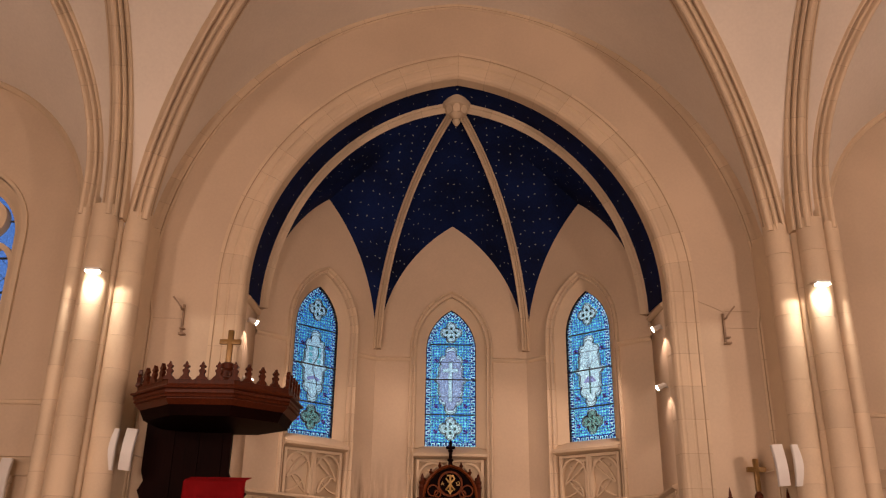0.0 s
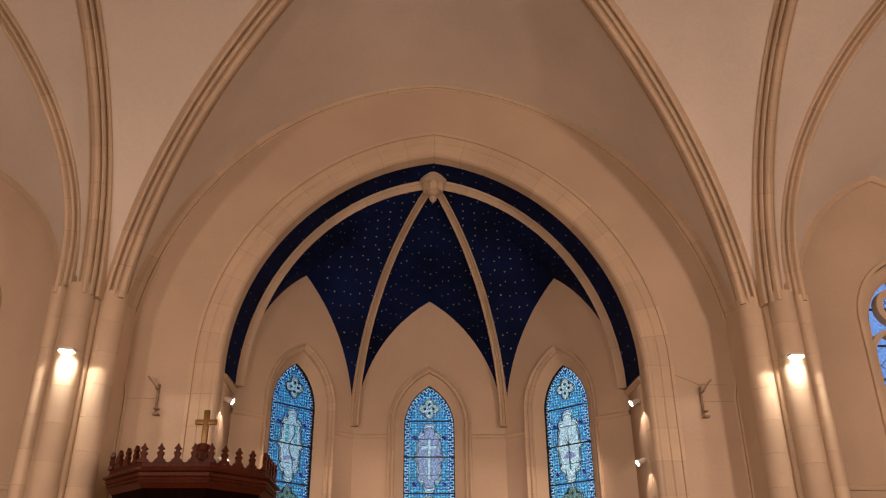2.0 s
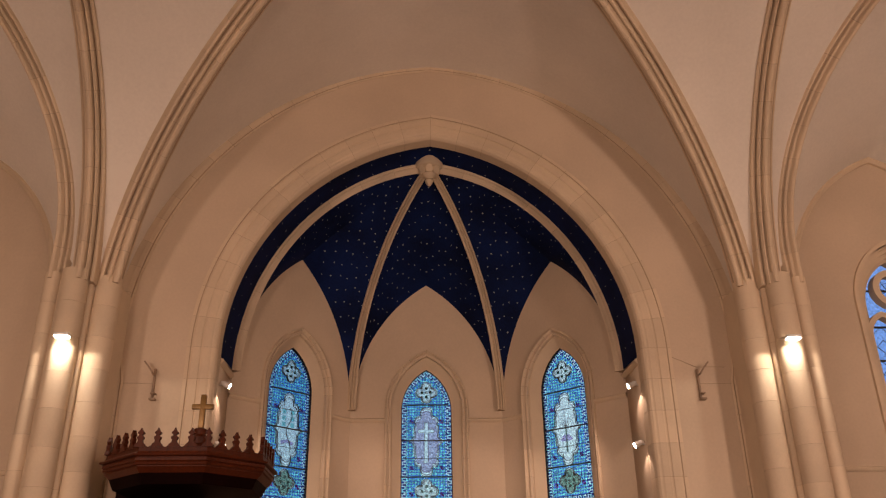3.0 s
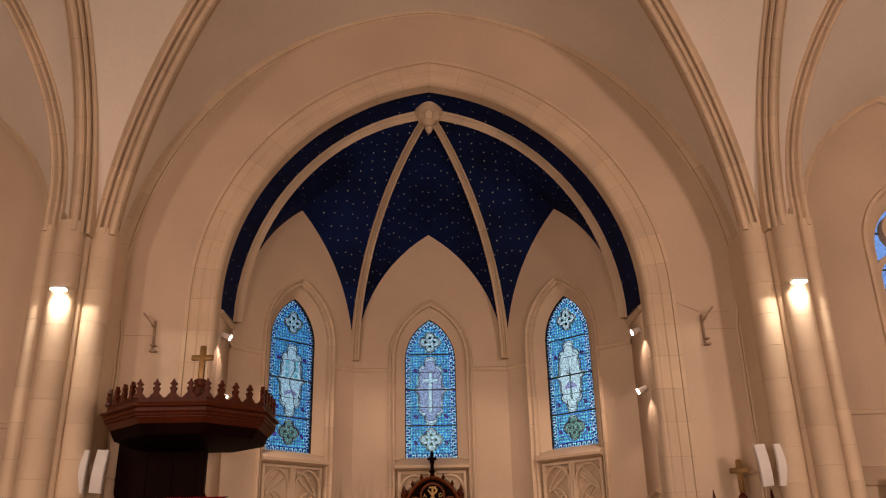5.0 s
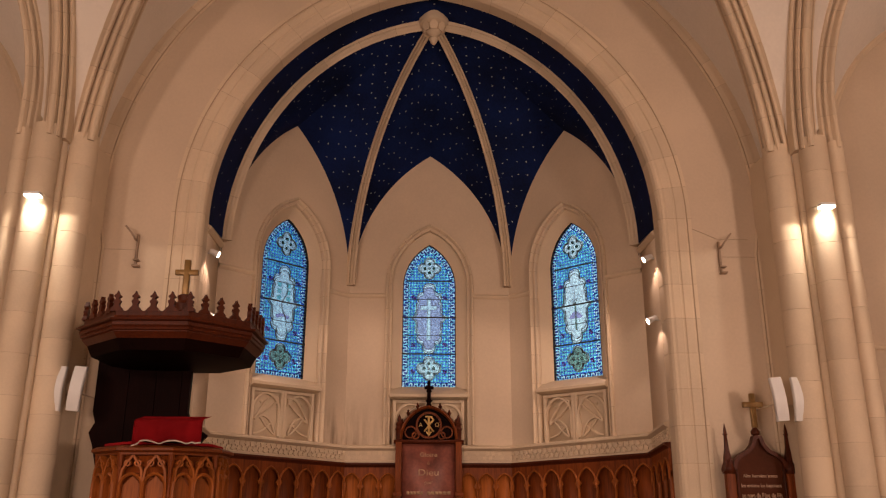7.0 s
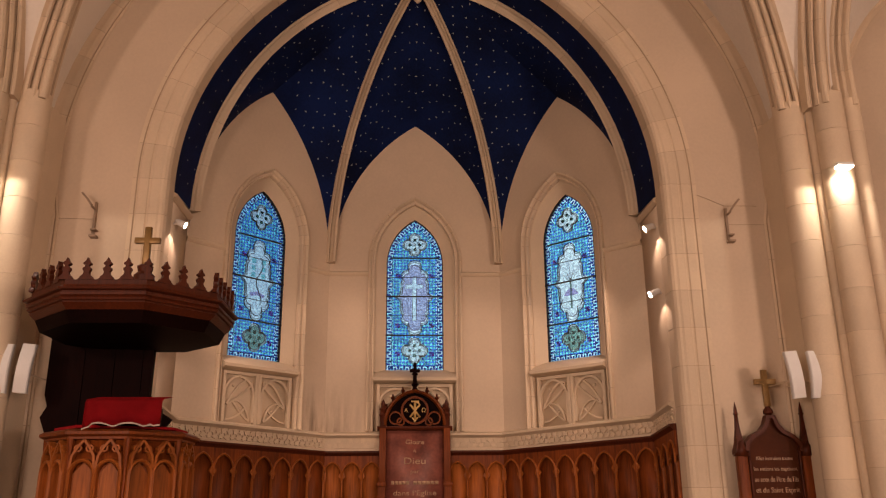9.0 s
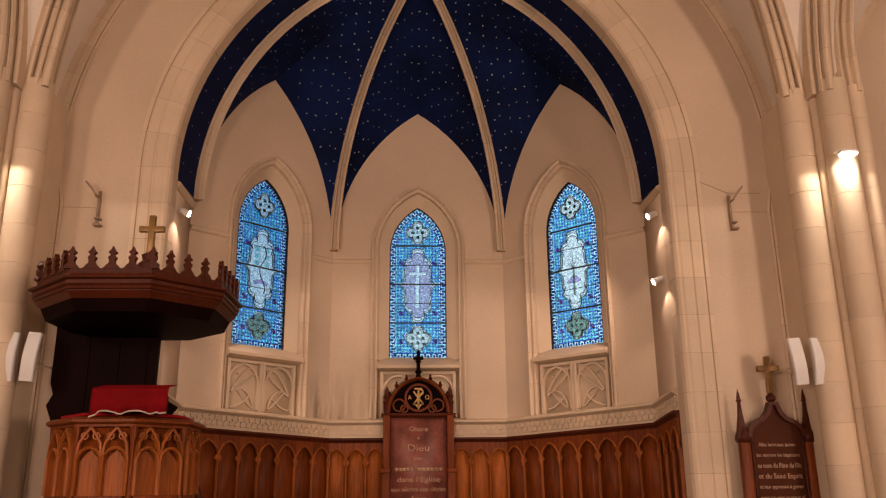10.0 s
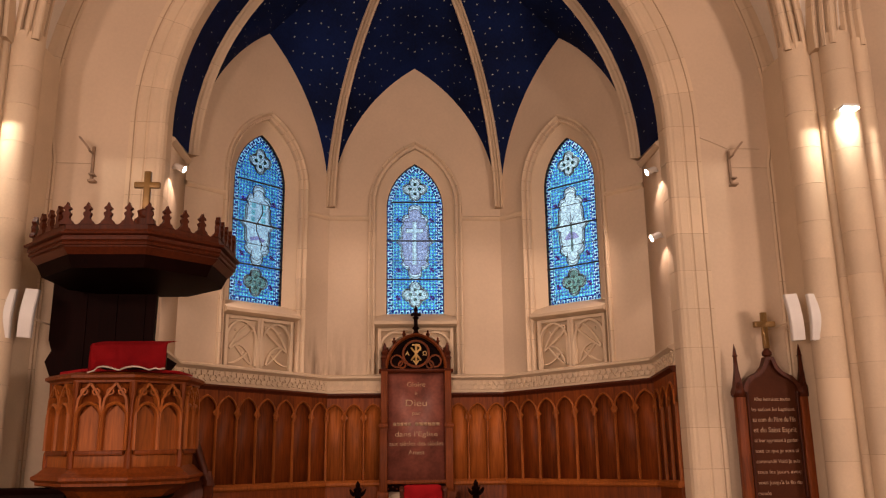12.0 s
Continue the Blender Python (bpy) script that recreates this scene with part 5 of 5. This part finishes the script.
# the tub
# dark wood behind the panels paints in the shade of their recesses
bm = bmesh.new()
octagonal(bm, [(0.60, 1.20), (0.615, 1.45), (0.615, 2.10)])
tub = part("tub", bm, MAHOGANY, pulpit)
bm = bmesh.new()
octagonal(bm, [(0.64, 2.06), (0.70, 2.07), (0.70, 2.09), (0.745, 2.11), (0.745, 2.135), (0.70, 2.16), (0.56, 2.17)])
part("top_rail", bm, OAK, tub, flat=True)
bm = bmesh.new()
octagonal(bm, [(0.56, 2.17), (0.62, 2.175), (0.62, 2.20), (0.54, 2.21)])
part("cushion_rail", bm, RED, tub, "red velvet edging")
bm = bmesh.new()
octagonal(bm, [(0.47, 1.02), (0.58, 1.10), (0.66, 1.13), (0.75, 1.15), (0.75, 1.175), (0.79, 1.20), (0.79, 1.225), (0.73, 1.26), (0.68, 1.31), (0.65, 1.32)])
part("base_moulding", bm, OAK, tub, flat=True)
bm = bmesh.new()
octagonal(bm, [(0.26, 0.28), (0.22, 0.40), (0.20, 0.75), (0.30, 0.90), (0.52, 1.03)])
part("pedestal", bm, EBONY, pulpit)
cs = octagon(0.665)
for k in range(8):
    (xa, ya), (xb, yb) = cs[k], cs[(k + 1) % 8]
    mid = PULPIT @ Vector(((xa + xb) / 2, (ya + yb) / 2, 0))
    if mid.y > 10.55:
        continue
    ln = math.hypot(xb - xa, yb - ya)
    fr = Matrix.Translation((xa, ya, 0)) @ Matrix.Rotation(math.atan2(yb - ya, xb - xa), 4, "Z")
    bm = bmesh.new()
    lathe(bm, [(0.036, 1.30), (0.036, 1.42), (0.025, 1.46), (0.022, 1.92), (0.032, 1.97), (0.038, 2.08)], 8)
    bm.transform(fr)
    part("corner_post", bm, OAK, tub)
    bm = bmesh.new()
    box(bm, 0.0, ln, 0.022, 0.055, 1.44, 2.09)
    bm.transform(fr)
    part("spandrel", bm, OAK, tub)
    # panels and tracery in the brighter oak, so the darker spandrel reads as shaded
    for c in (ln * 0.27, ln * 0.73):
        h = ln * 0.19
        bm = bmesh.new()
        slab(bm, [(c - h, 1.46), (c + h, 1.46), (c + h, 1.76), (c, 1.76 + h * 1.1), (c - h, 1.76)], 0.012, 0.06)
        bm.transform(fr)
        part("panel", bm, OAK_LIT, tub)
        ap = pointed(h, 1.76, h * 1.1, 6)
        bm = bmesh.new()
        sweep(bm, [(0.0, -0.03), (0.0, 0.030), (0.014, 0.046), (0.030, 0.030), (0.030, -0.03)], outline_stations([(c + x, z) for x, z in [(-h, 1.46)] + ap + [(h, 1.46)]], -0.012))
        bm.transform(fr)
        part("lancet", bm, OAK_LIT, tub)
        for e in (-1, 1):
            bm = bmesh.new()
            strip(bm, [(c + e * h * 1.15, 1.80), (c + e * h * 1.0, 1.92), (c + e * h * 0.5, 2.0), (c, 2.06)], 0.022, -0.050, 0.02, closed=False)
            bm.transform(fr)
            part("tracery", bm, OAK_LIT, tub)
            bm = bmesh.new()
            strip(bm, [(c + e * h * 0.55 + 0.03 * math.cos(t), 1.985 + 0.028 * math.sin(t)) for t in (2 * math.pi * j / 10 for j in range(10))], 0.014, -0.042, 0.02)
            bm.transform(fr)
            part("tracery", bm, OAK_LIT, tub)
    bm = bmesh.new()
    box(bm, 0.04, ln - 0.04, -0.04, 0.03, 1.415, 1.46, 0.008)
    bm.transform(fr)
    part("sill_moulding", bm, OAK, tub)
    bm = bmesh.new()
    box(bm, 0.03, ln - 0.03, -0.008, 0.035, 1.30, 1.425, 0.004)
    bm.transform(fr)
    part("base_panel", bm, OAK_LIT, tub)
# desk cloth
bm = bmesh.new()
cols = []
for k in range(25):
    f = k / 24
    x = -3.06 + 0.69 * f
    hem = 2.165 + 0.035 * abs(math.sin(f * math.pi * 2.5)) + (0.0 if 0.12 < f < 0.88 else -0.02)
    fold = 0.010 * math.sin(f * 22)
    cols.append([bm.verts.new((x + 0.02 * (f - 0.5), 9.76, 2.47)), bm.verts.new((x, 9.47, 2.415)), bm.verts.new((x, 9.435 + fold, 2.39)), bm.verts.new((x, 9.425 + fold, 2.28)), bm.verts.new((x, 9.42 + fold, hem))])
for a, b in zip(cols, cols[1:]):
    for j in range(4):
        bm.faces.new((a[j], a[j + 1], b[j + 1], b[j]))
bmesh.ops.solidify(bm, geom=bm.faces[:], thickness=0.012)
cloth = tagged(part("desk_cloth", bm, RED, smooth=True), "red velvet cloth hung over the pulpit's desk", "cloth")
bm = bmesh.new()
prev = []
for k in range(25):
    f = k / 24
    hem = 2.165 + 0.035 * abs(math.sin(f * math.pi * 2.5)) + (0.0 if 0.12 < f < 0.88 else -0.02)
    prev.append((Vector((-3.06 + 0.69 * f, 9.412 + 0.010 * math.sin(f * 22), hem)), Vector((0, 1, 0)), Vector((0, 0, 1))))
sweep(bm, [(-0.006, -0.008), (0.006, -0.008), (0.006, 0.006), (-0.006, 0.006)], prev)
part("fringe", bm, material("pale_braid", (0.45, 0.36, 0.30), 0.7, 0.2, 8, 80, 0.1), cloth, "pale braid hem")
bm = bmesh.new()
box(bm, -2.98, -2.45, 9.50, 9.76, 2.19, 2.36, 0.01)
bm.transform(TO_PULPIT)
part("book_desk", bm, EBONY, pulpit)
# stair rail behind the tub
stair = thing("pulpit_stair", "dark oak stair with a sloping rail behind the pulpit", "stair", Matrix.Translation((-2.45, 10.50, 0)))
bm = bmesh.new()
slab(bm, [(-0.05, 2.02), (0.26, 1.12), (0.26, 0.28), (-0.35, 0.28), (-0.35, 2.02)], -0.03, 0.03)
part("string_board", bm, MAHOGANY, stair)
bm = bmesh.new()
strip(bm, [(-0.08, 2.10), (0.28, 1.12)], 0.06, -0.05, 0.05, closed=False)
part("handrail", bm, MAHOGANY, stair)
bm = bmesh.new()
lathe(bm, [(0.055, 0.28), (0.055, 1.08), (0.07, 1.10), (0.05, 1.16), (0.03, 1.24)], 8, (0.28, 0.0))
part("newel", bm, MAHOGANY, stair)
for k in range(5):
    bm = bmesh.new()
    box(bm, -0.05 + 0.055 * k, 0.05 + 0.055 * k, 0.03, 0.55, 1.25 - 0.19 * k, 1.29 - 0.19 * k, 0.006)
    part("tread", bm, OAK, stair)

# ---------------------------------------------------------------- the board with the lettering, by the right-hand pier
bd = thing("text_board", "tall oak board with gilt lettering, ogee top and gilt cross", "board", Matrix.Translation((3.875, 10.80, -0.04)) @ Matrix.Scale(1.027, 4))
ogee = [(-0.30, 1.98), (-0.285, 2.06), (-0.22, 2.13), (-0.12, 2.18), (-0.06, 2.25), (-0.03, 2.34), (0.03, 2.34), (0.06, 2.25), (0.12, 2.18), (0.22, 2.13), (0.285, 2.06), (0.30, 1.98)]
bm = bmesh.new()
slab(bm, [(-0.34, 0.15)] + [(-0.34, 1.98)] + ogee + [(0.34, 1.98), (0.34, 0.15)], 0.0, 0.05)
part("board", bm, BROWNBOARD, bd, "dark brown lettered board")
bm = bmesh.new()
strip(bm, [(x * 1.0, z) for x, z in ogee], 0.045, -0.05, 0.05, closed=False)
part("ogee_moulding", bm, MAHOGANY, bd)
for e in (-1, 1):
    bm = bmesh.new()
    box(bm, min(e * 0.295, e * 0.405), max(e * 0.295, e * 0.405), -0.035, 0.055, 0.04, 1.96, 0.012)
    part("side_post", bm, OAK, bd)
    bm = bmesh.new()
    strip(bm, [(e * 0.275, 0.15), (e * 0.275, 1.99)], 0.022, -0.03, 0.0, closed=False)
    part("bead", bm, MAHOGANY, bd)
    bm = bmesh.new()
    lathe(bm, [(0.085, 1.95), (0.085, 1.99), (0.060, 2.05), (0.030, 2.22), (0.020, 2.36), (0.034, 2.375), (0.020, 2.39), (0.022, 2.41), (0.003, 2.50)], 4, (e * 0.36, 0.01), math.pi / 4)
    part("spire", bm, MAHOGANY, bd)
    bm = bmesh.new()
    slab(bm, [(e * 0.36 - 0.075, 1.93), (e * 0.36 + 0.075, 1.93), (e * 0.36, 2.09)], -0.06, 0.02)
    part("gablet", bm, MAHOGANY, bd)
bm = bmesh.new()
lathe(bm, [(0.045, 2.30), (0.03, 2.36), (0.055, 2.38), (0.055, 2.41), (0.03, 2.44), (0.026, 2.47)], 8, (0, 0.01))
part("finial", bm, MAHOGANY, bd)
bm = bmesh.new()
box(bm, -0.032, 0.032, -0.02, 0.03, 2.45, 2.85, 0.009)
box(bm, -0.12, 0.12, -0.022, 0.032, 2.685, 2.75, 0.009)
part("cross", bm, AGED_GILT, bd, "dull gilt cross")
lines = ["Allez instruisez toutes", "les nations les baptisant", "au nom du P\u00e8re du Fils", "et du Saint Esprit", "et leur apprenant \u00e0 garder", "tout ce que je vous ai", "command\u00e9 Voici je suis", "tous les jours avec", "vous jusqu\u2019\u00e0 la fin du", "monde"]
for k, txt in enumerate(lines):
    big = k in (2, 3)
    words(txt, 0.075 if big else 0.055, bd, (-0.18 if txt == "monde" else 0.0, -0.004, 1.905 - 0.108 * k), LETTER, width={9: 0.14}.get(k, 0.47 if k else 0.40))

# ---------------------------------------------------------------- loudspeakers, brackets and lamps
def loudspeaker(x, y, z, lean, height=0.50):
    """A slim column loudspeaker with a bowed front, on an arm to the wall."""
    sp = thing("column_loudspeaker", "slim white curved column loudspeaker on a short arm", "loudspeaker", pose(x, y, z, 0, lean, 0), group="loudspeakers")
    bm = bmesh.new()
    st = []
    for k in range(11):
        f = k / 10
        st.append((Vector((0, -0.035 * math.sin(math.pi * f), height * f)), Vector((1, 0, 0)), Vector((0, 1, 0))))
    sweep(bm, [(-0.072, 0.0), (-0.062, -0.014), (0.062, -0.014), (0.072, 0.0), (0.060, 0.06), (-0.060, 0.06)], st)
    part("cabinet", bm, WHITE, sp)
    bm = bmesh.new()
    box(bm, -0.02, 0.03, -0.022, -0.010, 0.105, 0.115)
    part("badge", bm, IRON, sp)
    bm = bmesh.new()
    box(bm, -0.025, 0.025, 0.055, 0.11, 0.13, 0.30, 0.005)
    box(bm, -0.008, 0.008, 0.10, W - y - 0.01, 0.20, 0.215)
    part("arm", bm, PLASTER, sp)
    return sp


for x, lean in ((4.01, -5), (4.22, 0)):
    loudspeaker(x, 10.30, 2.51, lean)
for x, lean in ((-4.26, 3), (-4.05, 5)):
    loudspeaker(x, 10.30, 2.58, lean)
loudspeaker(-5.72, 10.75, 2.25, 3)
loudspeaker(5.86, 10.75, 2.15, -3)


RUST = material("brown_painted_iron", (0.30, 0.21, 0.14), 0.6, 0.25, 8, 60, 0.1)


CABLE = material("painted_cable", (0.46, 0.36, 0.25), 0.7, 0.15, 8, 60, 0.0)


def iron_bracket(s):
    br = thing("iron_bracket", "small dark iron bracket with a tilted arm, fixed to the plaster", "bracket", Matrix.Translation((3.73 if s > 0 else -3.78, W, 4.42)), group="iron brackets")
    bm = bmesh.new()
    box(bm, -0.014, 0.014, -0.04, -0.001, 0.06, 0.46, 0.004)
    part("plate", bm, RUST, br)
    bm = bmesh.new()
    strip(bm, [(0.0, 0.38), (s * 0.05, 0.45), (s * 0.12, 0.53)], 0.022, -0.18, -0.15, closed=False)
    box(bm, -0.008, 0.008, -0.17, -0.05, 0.36, 0.38)
    part("arm", bm, RUST, br)
    for x0, x1, z0, z1 in ((-0.012, 0.05, 0.10, 0.118), (-0.02, 0.06, 0.02, 0.045)):
        bm = bmesh.new()
        box(bm, x0, x1, -0.10, -0.002, z0, z1, 0.004)
        part("hook", bm, RUST, br)
    runs = (((-0.35, 0.65), (-0.20, 0.59), (0.0, 0.50)), ((0.04, 0.50), (0.22, 0.505), (0.40, 0.50)), ((0.03, 0.26), (0.30, 0.262), (0.55, 0.26))) if s > 0 else (((-0.60, 0.27), (-0.30, 0.268), (-0.03, 0.262)),)
    for pts in runs:
        bm = bmesh.new()
        strip(bm, pts, 0.007, -0.011, -0.003, closed=False)
        part("cable", bm, CABLE, br, "thin cream cable along the plaster")
    return br


for s in (-1, 1):
    iron_bracket(s)
    lamp = thing("pier_projector", "lit white projector lamp fixed to the pier above its shafts", "lamp", Matrix.Translation((s * 4.64, 9.86, 4.97)), group="pier projectors")
    bm = bmesh.new()
    box(bm, -0.095, 0.095, -0.055, 0.055, 0.005, 0.045, 0.018)
    part("housing", bm, WHITE, lamp)
    bm = bmesh.new()
    box(bm, -0.085, 0.085, -0.048, 0.048, -0.012, 0.004, 0.004)
    part("lens", bm, LAMP_GLASS, lamp, "glowing lamp glass")
    bm = bmesh.new()
    box(bm, -0.012, 0.012, 0.045, 0.40, 0.015, 0.035)
    part("bracket", bm, WHITE, lamp)
    for z, on in ((4.78, True), (3.93, False)):
        turn = look((0, 0, 0), (s * -2.3, 0.1, -1.1)).to_3x3().to_4x4()
        sp = thing("chancel_spotlight", "small white spotlight fixed to the wall behind the chancel arch", "lamp", Matrix.Translation((s * 2.90, W + 0.42, z)), group="chancel spotlights")
        bm = bmesh.new()
        lathe(bm, [(0.020, 0.085), (0.034, 0.06), (0.040, 0.0), (0.043, -0.045), (0.046, -0.05)], 14)
        bm.transform(turn)
        part("can", bm, WHITE, sp)
        bm = bmesh.new()
        lathe(bm, [(0.040, -0.058), (0.040, -0.051)], 14)
        bm.transform(turn)
        part("lens", bm, LAMP_GLASS, sp, "glowing lamp glass")
        bm = bmesh.new()
        box(bm, min(0, s * 0.098), max(0, s * 0.098), -0.012, 0.012, -0.012, 0.012)
        part("stem", bm, WHITE, sp)

# the dark lettered board low beside the pulpit
nb = thing("dark_notice_board", "black framed board with pale lettering beside the pulpit", "board", Matrix.Translation((-3.75, 9.9, 0)))
bm = bmesh.new()
box(bm, -0.62, 0.40, 0.0, 0.05, 0.10, 1.08, 0.006)
part("board", bm, EBONY, nb)
bm = bmesh.new()
sweep(bm, [(0.0, 0.0), (0.03, 0.0), (0.05, 0.03), (0.05, 0.05), (0.0, 0.06)], [(Vector((x, 0.02, 1.07)), Vector((0, -1, 0)), Vector((0, 0, 1))) for x in (-0.65, 0.43)])
part("cap_moulding", bm, EBONY, nb)
words("La m\u00e9moire", 0.11, nb, (-0.08, -0.006, 0.97), LETTER, width=0.55)
